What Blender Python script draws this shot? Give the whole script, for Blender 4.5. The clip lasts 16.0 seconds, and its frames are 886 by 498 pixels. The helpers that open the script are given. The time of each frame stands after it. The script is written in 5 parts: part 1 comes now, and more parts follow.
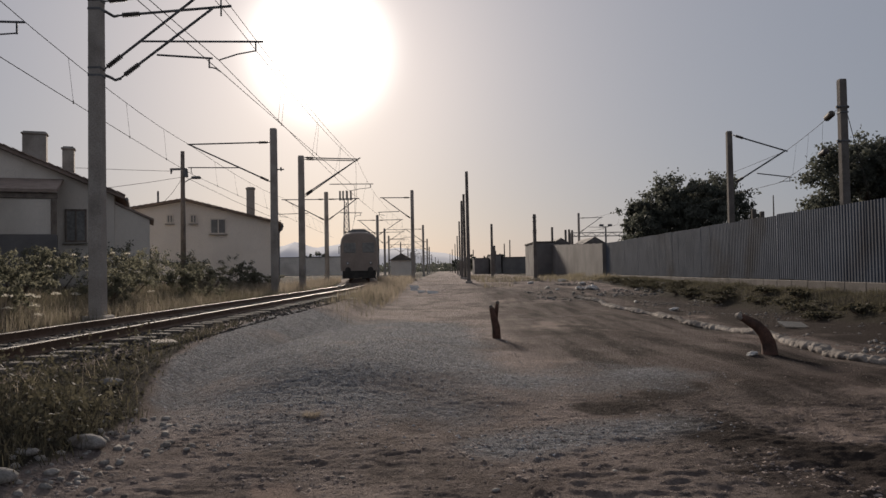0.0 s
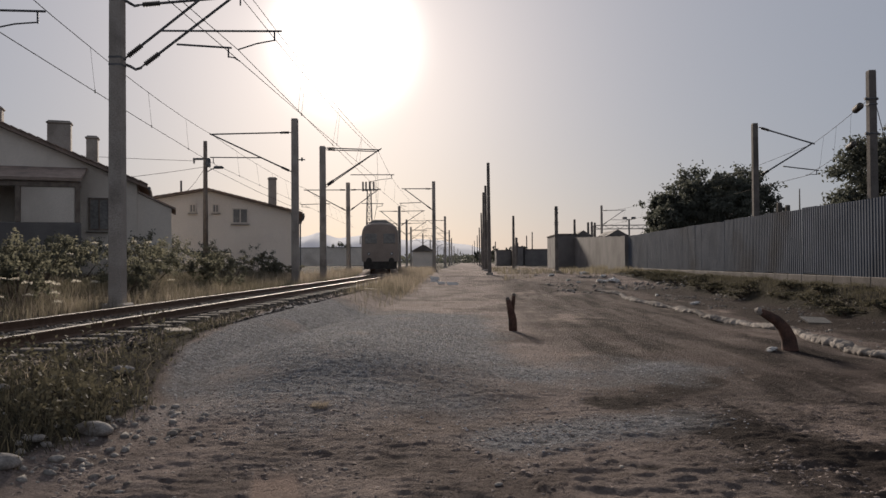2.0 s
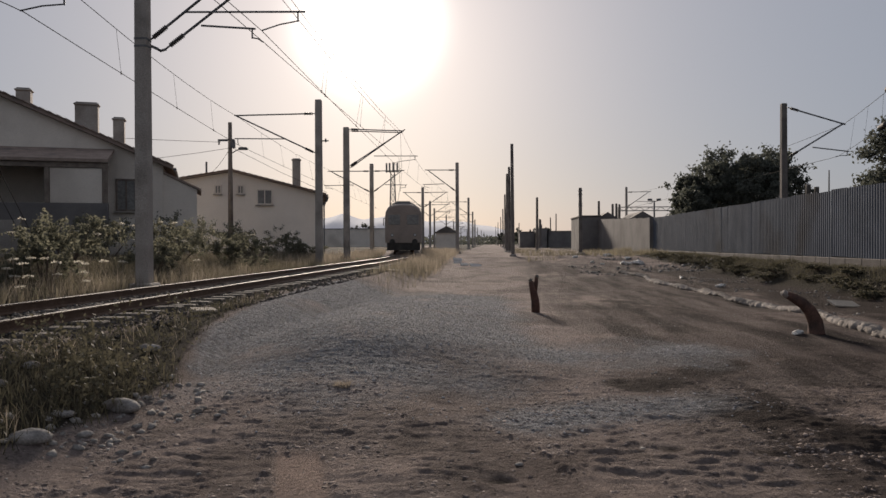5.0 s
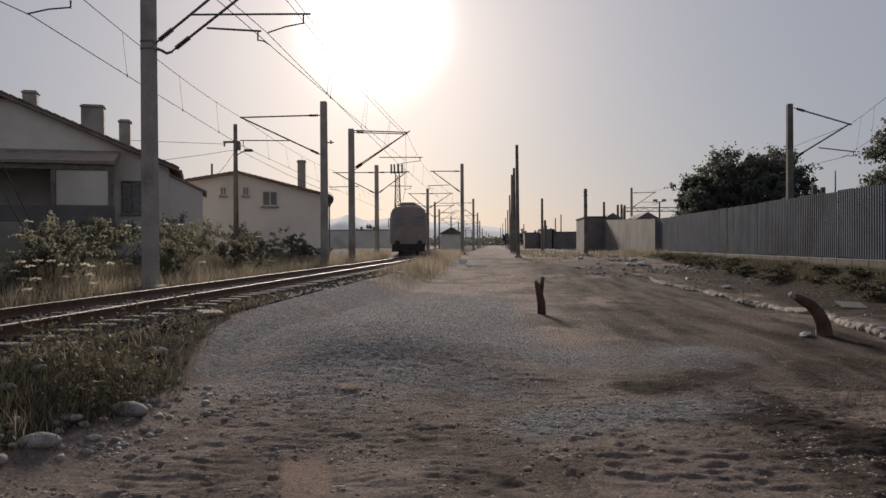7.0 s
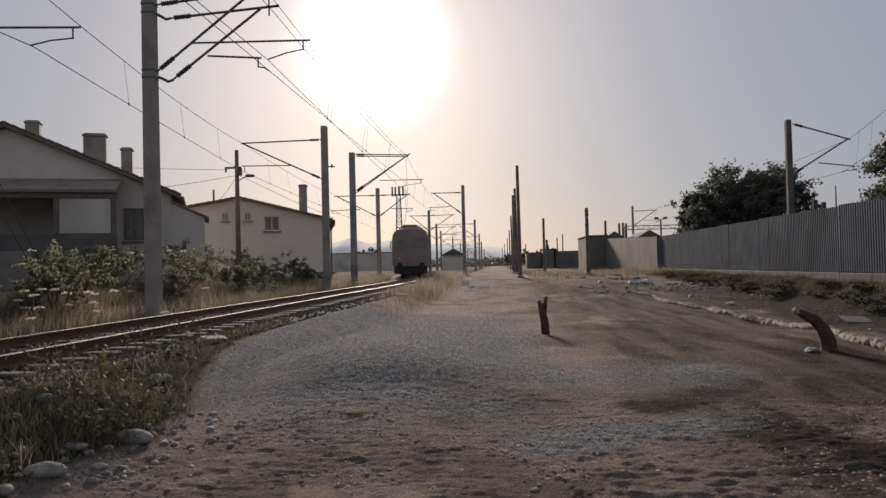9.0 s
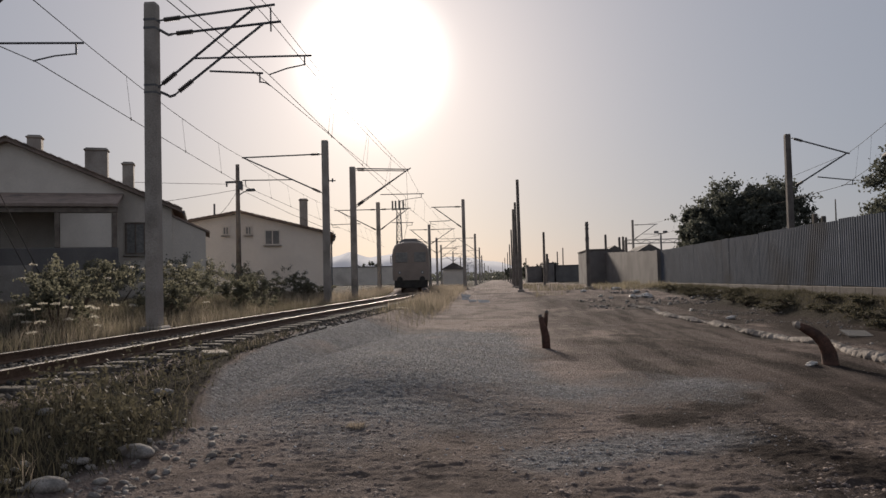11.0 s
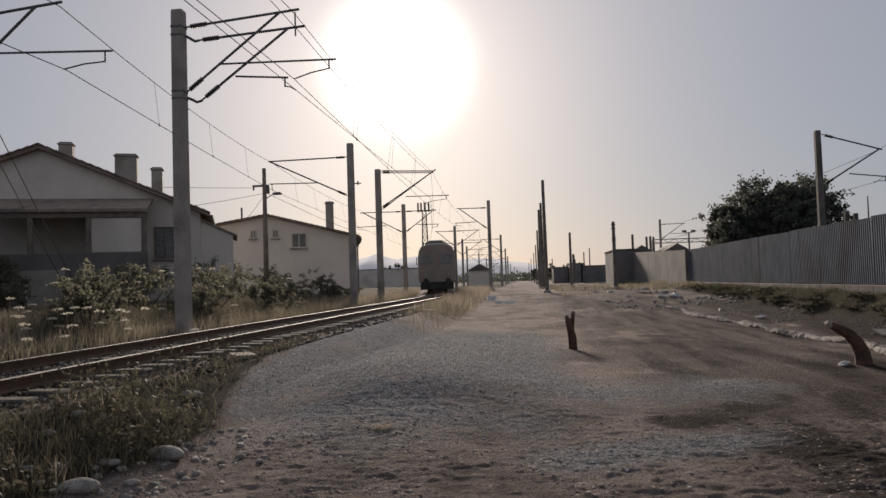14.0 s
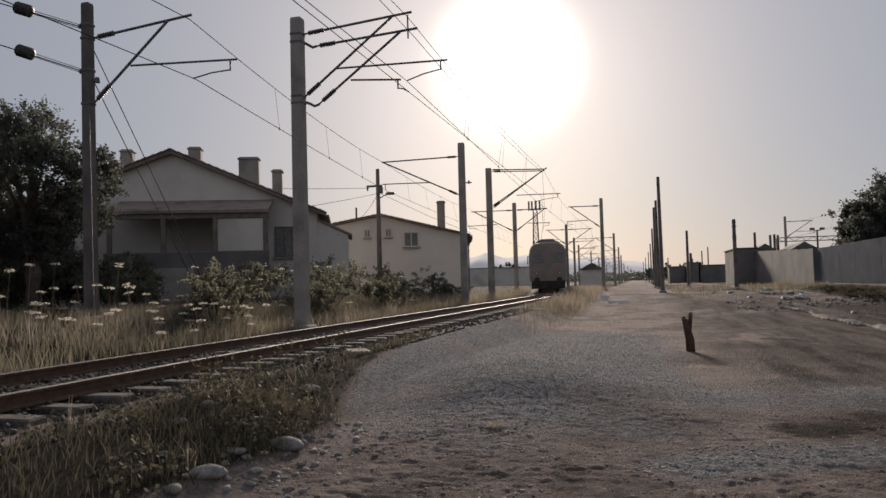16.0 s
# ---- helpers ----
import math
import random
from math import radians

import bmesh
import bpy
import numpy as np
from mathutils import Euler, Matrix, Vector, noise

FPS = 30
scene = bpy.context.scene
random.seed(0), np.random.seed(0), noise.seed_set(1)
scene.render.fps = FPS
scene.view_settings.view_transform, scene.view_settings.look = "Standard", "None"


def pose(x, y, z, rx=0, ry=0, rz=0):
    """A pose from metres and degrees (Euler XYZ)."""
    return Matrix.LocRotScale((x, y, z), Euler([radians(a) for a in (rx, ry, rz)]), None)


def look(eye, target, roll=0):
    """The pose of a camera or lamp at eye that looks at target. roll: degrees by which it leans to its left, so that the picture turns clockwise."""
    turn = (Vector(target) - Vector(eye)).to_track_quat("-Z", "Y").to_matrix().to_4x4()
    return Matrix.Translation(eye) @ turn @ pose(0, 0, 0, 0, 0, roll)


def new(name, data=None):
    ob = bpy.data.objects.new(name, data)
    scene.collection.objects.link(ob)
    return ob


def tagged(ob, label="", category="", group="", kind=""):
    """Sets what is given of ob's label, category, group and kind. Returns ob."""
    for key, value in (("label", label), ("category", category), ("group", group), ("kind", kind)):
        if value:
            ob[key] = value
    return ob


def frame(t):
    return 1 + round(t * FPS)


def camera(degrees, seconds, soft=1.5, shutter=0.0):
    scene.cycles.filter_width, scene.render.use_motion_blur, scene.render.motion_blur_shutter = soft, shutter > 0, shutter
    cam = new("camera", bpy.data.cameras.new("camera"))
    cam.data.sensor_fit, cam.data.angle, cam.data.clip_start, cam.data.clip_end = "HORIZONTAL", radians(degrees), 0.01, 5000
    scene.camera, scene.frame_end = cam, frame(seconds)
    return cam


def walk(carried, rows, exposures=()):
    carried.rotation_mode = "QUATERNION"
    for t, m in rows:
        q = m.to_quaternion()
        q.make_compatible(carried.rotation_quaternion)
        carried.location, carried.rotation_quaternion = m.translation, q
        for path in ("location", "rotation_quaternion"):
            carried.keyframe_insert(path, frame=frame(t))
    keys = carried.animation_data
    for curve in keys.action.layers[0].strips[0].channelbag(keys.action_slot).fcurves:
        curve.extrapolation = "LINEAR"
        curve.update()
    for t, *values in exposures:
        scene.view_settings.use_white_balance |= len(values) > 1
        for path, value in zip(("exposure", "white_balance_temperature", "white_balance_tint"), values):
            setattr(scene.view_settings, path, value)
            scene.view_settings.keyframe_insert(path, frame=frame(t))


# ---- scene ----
cam = camera(59.7, 16.0, soft=1.5)
walk(cam, [
    (0.0, pose(-0.000, -0.000, 1.600, 91.57, 1.00, 0.00)),
    (0.5, pose(-0.014, -0.001, 1.588, 91.57, 1.02, 0.16)),
    (1.0, pose(0.025, 0.089, 1.586, 91.35, 0.99, 0.34)),
    (1.5, pose(0.093, 0.080, 1.595, 91.12, 0.90, 0.85)),
    (2.0, pose(0.131, 0.086, 1.593, 90.96, 0.47, 1.67)),
    (2.5, pose(0.140, 0.095, 1.588, 90.66, 0.05, 2.77)),
    (3.0, pose(0.184, 0.114, 1.588, 90.27, 0.05, 3.33)),
    (3.5, pose(0.176, 0.106, 1.584, 90.00, 0.11, 3.32)),
    (4.0, pose(0.168, 0.085, 1.586, 89.80, 0.27, 3.20)),
    (6.5, pose(0.120, 0.090, 1.599, 89.54, 0.27, 3.77)),
    (7.0, pose(0.122, 0.095, 1.607, 89.67, 0.37, 3.76)),
    (7.5, pose(0.124, 0.060, 1.604, 89.96, 0.51, 3.87)),
    (8.0, pose(0.126, 0.074, 1.609, 90.42, 0.87, 3.92)),
    (8.5, pose(0.128, 0.057, 1.609, 90.86, 1.31, 3.96)),
    (9.0, pose(0.119, 0.070, 1.610, 91.27, 1.40, 3.92)),
    (11.5, pose(0.101, 0.043, 1.613, 92.36, 1.46, 3.94)),
    (12.0, pose(0.094, 0.043, 1.614, 92.35, 1.58, 4.01)),
    (12.5, pose(0.112, 0.029, 1.616, 92.37, 1.66, 4.23)),
    (13.0, pose(0.120, 0.020, 1.621, 92.35, 1.64, 4.79)),
    (13.5, pose(0.117, 0.024, 1.611, 92.50, 1.77, 5.40)),
    (14.0, pose(0.119, 0.045, 1.613, 92.47, 1.86, 5.87)),
    (14.5, pose(0.119, 0.025, 1.613, 92.47, 1.84, 6.83)),
    (15.0, pose(0.121, 0.030, 1.614, 92.50, 1.86, 7.74)),
    (15.5, pose(0.116, 0.022, 1.615, 92.52, 1.76, 9.55)),
    (16.0, pose(0.109, 0.034, 1.615, 92.62, 1.51, 14.06)),
], exposures=[(0.0, 0.22), (0.6, 0.37), (16.0, 0.37)])

# ---- sky and sun: low sun ahead, hazy evening air ----
SUN_AZ, SUN_EL = radians(-8.8), radians(16.0)
SUN_DIR = Vector((math.sin(SUN_AZ) * math.cos(SUN_EL), math.cos(SUN_AZ) * math.cos(SUN_EL), math.sin(SUN_EL)))

world = bpy.data.worlds.new("hazy_sky")
scene.world = world
world.use_nodes = True
wn, wl = world.node_tree.nodes, world.node_tree.links
wn.clear()
w_out = wn.new("ShaderNodeOutputWorld")
w_bg = wn.new("ShaderNodeBackground")
w_bg.inputs[1].default_value = 1.0
w_sky = wn.new("ShaderNodeTexSky")
w_sky.sky_type = "NISHITA"
w_sky.sun_disc = False
w_sky.sun_elevation, w_sky.sun_rotation = SUN_EL, SUN_AZ
w_sky.air_density, w_sky.dust_density, w_sky.ozone_density = 1.0, 1.2, 1.5
w_dir = wn.new("ShaderNodeTexCoord")
w_dot = wn.new("ShaderNodeVectorMath")
w_dot.operation = "DOT_PRODUCT"
w_dot.inputs[1].default_value = SUN_DIR
wl.new(w_dir.outputs["Generated"], w_dot.inputs[0])
w_ang = wn.new("ShaderNodeMath")
w_ang.operation = "ARCCOSINE"
wl.new(w_dot.outputs["Value"], w_ang.inputs[0])


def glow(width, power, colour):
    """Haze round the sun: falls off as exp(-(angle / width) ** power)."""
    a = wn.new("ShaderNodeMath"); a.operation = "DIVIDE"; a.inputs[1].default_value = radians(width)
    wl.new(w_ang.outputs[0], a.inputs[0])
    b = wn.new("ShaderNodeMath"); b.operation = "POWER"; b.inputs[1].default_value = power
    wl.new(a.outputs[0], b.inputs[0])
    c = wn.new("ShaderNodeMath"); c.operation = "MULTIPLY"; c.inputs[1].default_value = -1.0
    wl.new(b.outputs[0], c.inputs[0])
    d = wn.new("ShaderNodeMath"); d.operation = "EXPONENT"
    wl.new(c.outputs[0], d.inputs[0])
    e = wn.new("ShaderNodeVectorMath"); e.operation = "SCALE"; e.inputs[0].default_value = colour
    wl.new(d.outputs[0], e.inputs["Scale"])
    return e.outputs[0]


def add_up(sockets):
    total = sockets[0]
    for s in sockets[1:]:
        n = wn.new("ShaderNodeVectorMath"); n.operation = "ADD"
        wl.new(total, n.inputs[0]); wl.new(s, n.inputs[1])
        total = n.outputs[0]
    return total


w_dim = wn.new("ShaderNodeVectorMath"); w_dim.operation = "SCALE"
wl.new(w_sky.outputs[0], w_dim.inputs[0]); w_dim.inputs["Scale"].default_value = 0.0078
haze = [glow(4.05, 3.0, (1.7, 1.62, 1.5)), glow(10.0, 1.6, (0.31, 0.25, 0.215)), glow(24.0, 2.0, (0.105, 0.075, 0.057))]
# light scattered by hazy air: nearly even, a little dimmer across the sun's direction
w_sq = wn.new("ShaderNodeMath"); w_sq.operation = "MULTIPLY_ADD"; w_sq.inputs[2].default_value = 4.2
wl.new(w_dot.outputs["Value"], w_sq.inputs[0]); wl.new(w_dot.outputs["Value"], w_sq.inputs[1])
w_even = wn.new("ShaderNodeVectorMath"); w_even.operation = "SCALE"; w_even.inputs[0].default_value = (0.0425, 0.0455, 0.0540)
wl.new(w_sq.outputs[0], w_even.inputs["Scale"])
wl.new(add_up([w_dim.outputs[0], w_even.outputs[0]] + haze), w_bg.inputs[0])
wl.new(w_bg.outputs[0], w_out.inputs[0])

sun = new("sun", bpy.data.lights.new("sun", "SUN"))
sun.data.energy, sun.data.angle, sun.data.color = 4.5, radians(8.0), (1.0, 0.865, 0.735)
sun.matrix_world = look(SUN_DIR * 500, (0, 0, 0))

# ---- materials ----
def surface(name, c1, c2, scale=4.0, rough=0.85, bump=0.3, fine=40.0, c3=None, metal=0.0, spread=0.35, detail=6.0, dist=0.02, island=0.0):
    """A surface with a broad change between c1 and c2, a fine grain, optional stains c3, and fine relief."""
    m = bpy.data.materials.new(name)
    m.use_nodes = True
    n, l = m.node_tree.nodes, m.node_tree.links
    p = n["Principled BSDF"]
    geo = n.new("ShaderNodeNewGeometry")
    big = n.new("ShaderNodeTexNoise"); big.inputs["Scale"].default_value = scale; big.inputs["Detail"].default_value = detail
    small = n.new("ShaderNodeTexNoise"); small.inputs["Scale"].default_value = fine; small.inputs["Detail"].default_value = 4.0
    l.new(geo.outputs["Position"], big.inputs["Vector"]); l.new(geo.outputs["Position"], small.inputs["Vector"])
    ramp = n.new("ShaderNodeMapRange")
    ramp.inputs[1].default_value, ramp.inputs[2].default_value = 0.5 - spread / 2, 0.5 + spread / 2
    l.new(big.outputs[0], ramp.inputs[0])
    mix = n.new("ShaderNodeMix"); mix.data_type = "RGBA"
    mix.inputs[6].default_value, mix.inputs[7].default_value = (*c1, 1), (*c2, 1)
    l.new(ramp.outputs[0], mix.inputs[0])
    colour = mix.outputs[2]
    if c3:
        st = n.new("ShaderNodeTexNoise"); st.inputs["Scale"].default_value = scale * 0.37; st.inputs["Detail"].default_value = 8.0
        l.new(geo.outputs["Position"], st.inputs["Vector"])
        sr = n.new("ShaderNodeMapRange"); sr.inputs[1].default_value, sr.inputs[2].default_value = 0.52, 0.68
        l.new(st.outputs[0], sr.inputs[0])
        m3 = n.new("ShaderNodeMix"); m3.data_type = "RGBA"; m3.inputs[7].default_value = (*c3, 1)
        l.new(sr.outputs[0], m3.inputs[0]); l.new(colour, m3.inputs[6])
        colour = m3.outputs[2]
    grain = n.new("ShaderNodeMapRange")
    grain.inputs[1].default_value, grain.inputs[2].default_value, grain.inputs[3].default_value, grain.inputs[4].default_value = 0.3, 0.7, 0.72, 1.25
    l.new(small.outputs[0], grain.inputs[0])
    mul = n.new("ShaderNodeVectorMath"); mul.operation = "SCALE"
    l.new(colour, mul.inputs[0]); l.new(grain.outputs[0], mul.inputs["Scale"])
    colour = mul.outputs[0]
    if island:
        isl = n.new("ShaderNodeMapRange"); isl.inputs[3].default_value, isl.inputs[4].default_value = 1 - island, 1 + island
        l.new(geo.outputs["Random Per Island"], isl.inputs[0])
        m4 = n.new("ShaderNodeVectorMath"); m4.operation = "SCALE"
        l.new(colour, m4.inputs[0]); l.new(isl.outputs[0], m4.inputs["Scale"])
        colour = m4.outputs[0]
    l.new(colour, p.inputs["Base Color"])
    p.inputs["Roughness"].default_value, p.inputs["Metallic"].default_value = rough, metal
    p.inputs["Specular IOR Level"].default_value = 0.3 if rough < 0.75 else 0.06
    if bump:
        bp = n.new("ShaderNodeBump"); bp.inputs["Strength"].default_value, bp.inputs["Distance"].default_value = bump, dist
        l.new(small.outputs[0], bp.inputs["Height"]); l.new(bp.outputs[0], p.inputs["Normal"])
    return m


def leafy(name, c1, c2, through_light=0.45, scale=1.2):
    """Leaves and blades: dull on top, letting light through."""
    m = bpy.data.materials.new(name)
    m.use_nodes = True
    n, l = m.node_tree.nodes, m.node_tree.links
    n.clear()
    out = n.new("ShaderNodeOutputMaterial")
    geo = n.new("ShaderNodeNewGeometry")
    no = n.new("ShaderNodeTexNoise"); no.inputs["Scale"].default_value = scale
    l.new(geo.outputs["Position"], no.inputs["Vector"])
    add = n.new("ShaderNodeMath"); add.operation = "ADD"
    l.new(no.outputs[0], add.inputs[0]); l.new(geo.outputs["Random Per Island"], add.inputs[1])
    mr = n.new("ShaderNodeMapRange"); mr.inputs[1].default_value, mr.inputs[2].default_value = 0.45, 1.35
    l.new(add.outputs[0], mr.inputs[0])
    mix = n.new("ShaderNodeMix"); mix.data_type = "RGBA"
    mix.inputs[6].default_value, mix.inputs[7].default_value = (*c1, 1), (*c2, 1)
    l.new(mr.outputs[0], mix.inputs[0])
    d = n.new("ShaderNodeBsdfPrincipled"); d.inputs["Roughness"].default_value = 0.7; d.inputs["Specular IOR Level"].default_value = 0.15
    t = n.new("ShaderNodeBsdfTranslucent")
    l.new(mix.outputs[2], d.inputs["Base Color"]); l.new(mix.outputs[2], t.inputs[0])
    ms = n.new("ShaderNodeMixShader"); ms.inputs[0].default_value = through_light
    l.new(d.outputs[0], ms.inputs[1]); l.new(t.outputs[0], ms.inputs[2]); l.new(ms.outputs[0], out.inputs[0])
    return m


M_DIRT = surface("dusty_dirt", (0.21, 0.168, 0.148), (0.30, 0.246, 0.22), 0.9, 0.95, 0.6, 22.0, (0.10, 0.075, 0.06), dist=0.03)
M_GRAVEL = surface("grey_gravel", (0.19, 0.188, 0.192), (0.34, 0.335, 0.34), 6.0, 0.9, 0.4, 30.0, island=0.45)
M_STONE = surface("river_stone", (0.20, 0.185, 0.17), (0.28, 0.26, 0.24), 9.0, 0.8, 0.2, 60.0)
M_BALLAST = surface("dark_ballast", (0.05, 0.045, 0.042), (0.11, 0.10, 0.095), 7.0, 0.9, 0.4, 30.0, island=0.4)
M_RAIL = surface("rusty_rail_steel", (0.10, 0.06, 0.04), (0.16, 0.10, 0.07), 8.0, 0.6, 0.2, 60.0, metal=0.5)
M_RAILTOP = surface("worn_rail_head", (0.15, 0.135, 0.12), (0.24, 0.22, 0.20), 5.0, 0.62, 0.02, 80.0, metal=1.0)
M_SLEEPER = surface("oily_timber", (0.07, 0.06, 0.053), (0.14, 0.122, 0.107), 6.0, 0.85, 0.4, 35.0)
M_CONCRETE = surface("weathered_concrete", (0.30, 0.268, 0.238), (0.39, 0.352, 0.315), 1.6, 0.85, 0.25, 45.0, (0.20, 0.18, 0.16))
M_STEEL = surface("dark_galvanised_steel", (0.11, 0.11, 0.115), (0.17, 0.17, 0.175), 5.0, 0.7, 0.1, 50.0, metal=0.15)
M_WIRE = surface("tarnished_wire", (0.05, 0.045, 0.04), (0.08, 0.07, 0.06), 3.0, 0.9, 0.0, 20.0)
M_INSUL = surface("brown_porcelain", (0.07, 0.062, 0.057), (0.11, 0.098, 0.09), 8.0, 0.6, 0.0, 30.0)
M_PLASTER = surface("grimy_plaster", (0.62, 0.56, 0.49), (0.72, 0.65, 0.57), 0.7, 0.9, 0.15, 75.0, (0.50, 0.44, 0.38))
M_SHEDWALL = surface("pale_plaster", (0.72, 0.65, 0.57), (0.79, 0.72, 0.64), 0.6, 0.9, 0.15, 75.0, (0.64, 0.59, 0.54))
M_DARKWALL = surface("dark_grey_wall", (0.15, 0.14, 0.135), (0.21, 0.195, 0.185), 0.8, 0.9, 0.15, 75.0, (0.12, 0.11, 0.105))
M_TILE = surface("old_roof_tile", (0.25, 0.195, 0.165), (0.33, 0.26, 0.22), 3.0, 0.95, 0.3, 30.0, (0.18, 0.15, 0.135))
M_WOOD = surface("grey_timber", (0.16, 0.13, 0.11), (0.25, 0.21, 0.175), 4.0, 0.85, 0.3, 40.0)
M_FENCE = surface("zinc_sheet", (0.083, 0.096, 0.121), (0.117, 0.133, 0.163), 0.8, 0.8, 0.05, 30.0, (0.07, 0.071, 0.08))
M_GLASS = surface("greyed_glass", (0.16, 0.155, 0.15), (0.23, 0.225, 0.21), 1.0, 0.3, 0.0, 10.0)
M_TRAIN = surface("faded_train_paint", (0.25, 0.205, 0.175), (0.32, 0.265, 0.225), 0.9, 0.55, 0.05, 70.0, (0.19, 0.155, 0.135))
M_TRAIN2 = surface("cream_train_paint", (0.52, 0.48, 0.41), (0.60, 0.56, 0.48), 0.9, 0.5, 0.05, 70.0, (0.40, 0.36, 0.30))
M_ROOFGREY = surface("grey_roof_paint", (0.17, 0.165, 0.16), (0.24, 0.23, 0.22), 2.0, 0.6, 0.1, 20.0)
M_BLACK = surface("black_underframe", (0.03, 0.028, 0.026), (0.06, 0.055, 0.05), 3.0, 0.7, 0.1, 30.0)
M_LAMP = surface("headlamp_glass", (0.75, 0.75, 0.72), (0.82, 0.82, 0.80), 5.0, 0.1, 0.0, 20.0)
M_RUST = surface("rusty_iron", (0.085, 0.05, 0.04), (0.13, 0.075, 0.058), 10.0, 0.85, 0.4, 60.0, (0.055, 0.04, 0.035))
M_CLOTH = surface("pale_dusty_fabric", (0.13, 0.112, 0.098), (0.27, 0.24, 0.212), 3.0, 0.85, 0.3, 35.0, (0.33, 0.29, 0.255))
M_WHITE = surface("dusty_white_plastic", (0.50, 0.47, 0.44), (0.64, 0.61, 0.57), 5.0, 0.55, 0.1, 30.0)
M_BOARD = surface("weathered_board", (0.45, 0.38, 0.30), (0.56, 0.48, 0.385), 4.0, 0.85, 0.2, 40.0)
M_BARK = surface("dark_bark", (0.09, 0.07, 0.055), (0.15, 0.12, 0.10), 5.0, 0.95, 0.6, 25.0)
M_LEAF = leafy("dull_green_leaf", (0.09, 0.097, 0.07), (0.18, 0.18, 0.125), 0.5)
M_LEAFDARK = leafy("dark_leaf", (0.06, 0.066, 0.056), (0.125, 0.13, 0.105), 0.45)
M_GRASS = leafy("dusty_grass", (0.12, 0.112, 0.078), (0.22, 0.19, 0.14), 0.58)
M_DRY = leafy("dry_grass", (0.22, 0.185, 0.142), (0.35, 0.30, 0.24), 0.5)
M_WEED = leafy("verge_weed", (0.10, 0.102, 0.075), (0.18, 0.172, 0.125), 0.6)
# verge and bank plants: leaf colour darkened for the shaded slope
M_VERGE = leafy("shade_toned_growth", (0.055, 0.053, 0.038), (0.12, 0.108, 0.074), 0.38)
# stained concrete again, its base colour lowered to stand for shade on poles
M_POLE = surface("shade_toned_concrete", (0.13, 0.115, 0.105), (0.19, 0.17, 0.155), 1.8, 0.85, 0.25, 45.0, (0.095, 0.085, 0.075))
M_UMBEL = leafy("white_umbel", (0.55, 0.50, 0.40), (0.75, 0.70, 0.60), 0.5)


# ---- building helpers ----
def box(bm, lo, hi, bevel=0.0, m=None):
    """A box from corner lo to corner hi, with edges rounded by bevel, moved by m."""
    lo, hi = Vector(lo), Vector(hi)
    r = bmesh.ops.create_cube(bm, size=1.0, matrix=Matrix.Translation((lo + hi) / 2) @ Matrix.Diagonal((*(hi - lo), 1)))
    vs = r["verts"]
    if bevel:
        es = list({e for v in vs for e in v.link_edges})
        out = bmesh.ops.bevel(bm, geom=es, offset=bevel, segments=1, affect="EDGES", clamp_overlap=True)
        vs = list({v for f in out["faces"] for v in f.verts} | {v for v in vs if v.is_valid})
    if m is not None:
        bmesh.ops.transform(bm, matrix=m, verts=vs)


def tube(bm, a, b, r, r2=None, n=8):
    """A rod from a to b."""
    a, b = Vector(a), Vector(b)
    d = b - a
    bmesh.ops.create_cone(bm, cap_ends=True, segments=n, radius1=r, radius2=r if r2 is None else r2, depth=d.length,
                          matrix=Matrix.Translation((a + b) / 2) @ d.to_track_quat("Z", "Y").to_matrix().to_4x4())


def pipe(bm, pts, radii, n=8):
    """A bent rod through the points, with a radius at each."""
    rings = []
    pts = [Vector(p) for p in pts]
    for i, p in enumerate(pts):
        d = (pts[min(i + 1, len(pts) - 1)] - pts[max(i - 1, 0)]).normalized()
        q = d.to_track_quat("Z", "Y")
        r = radii[i] if hasattr(radii, "__len__") else radii
        rings.append([bm.verts.new(p + q @ Vector((r * math.cos(k * math.tau / n), r * math.sin(k * math.tau / n), 0))) for k in range(n)])
    for a, b in zip(rings, rings[1:]):
        for k in range(n):
            bm.faces.new((a[k], a[(k + 1) % n], b[(k + 1) % n], b[k]))
    bm.faces.new(rings[0][::-1])
    bm.faces.new(rings[-1])


def extrude(bm, outline, axis, lo, hi):
    """A solid with the outline (pairs of numbers) swept along an axis from lo to hi: 'y' takes (x, z), 'x' takes (y, z), 'z' takes (x, y)."""
    def at(u, v, w):
        return {"y": (u, w, v), "x": (w, u, v), "z": (u, v, w)}[axis]
    a = [bm.verts.new(at(u, v, lo)) for u, v in outline]
    b = [bm.verts.new(at(u, v, hi)) for u, v in outline]
    k = len(outline)
    faces = [bm.faces.new(a), bm.faces.new(b[::-1])]
    for i in range(k):
        faces.append(bm.faces.new((a[i], b[i], b[(i + 1) % k], a[(i + 1) % k])))
    bmesh.ops.recalc_face_normals(bm, faces=faces)


def mesh_of(name, bm, material, smooth=False):
    me = bpy.data.meshes.new(name)
    bm.to_mesh(me)
    bm.free()
    for m in material if isinstance(material, (list, tuple)) else [material]:
        me.materials.append(m)
    if smooth:
        me.polygons.foreach_set("use_smooth", [True] * len(me.polygons))
    return me


def part(name, bm, material, parent, label="", smooth=False):
    """Links a bmesh as one part of a thing."""
    ob = new(name, mesh_of(name, bm, material, smooth))
    ob.parent = parent
    return tagged(ob, label) if label else ob


def thing(name, label, category, group="", m=None, kind=""):
    """An Empty at a thing's base."""
    ob = new(name)
    ob.empty_display_size = 0.2
    if m is not None:
        ob.matrix_basis = m
    return tagged(ob, label, category, group, kind)


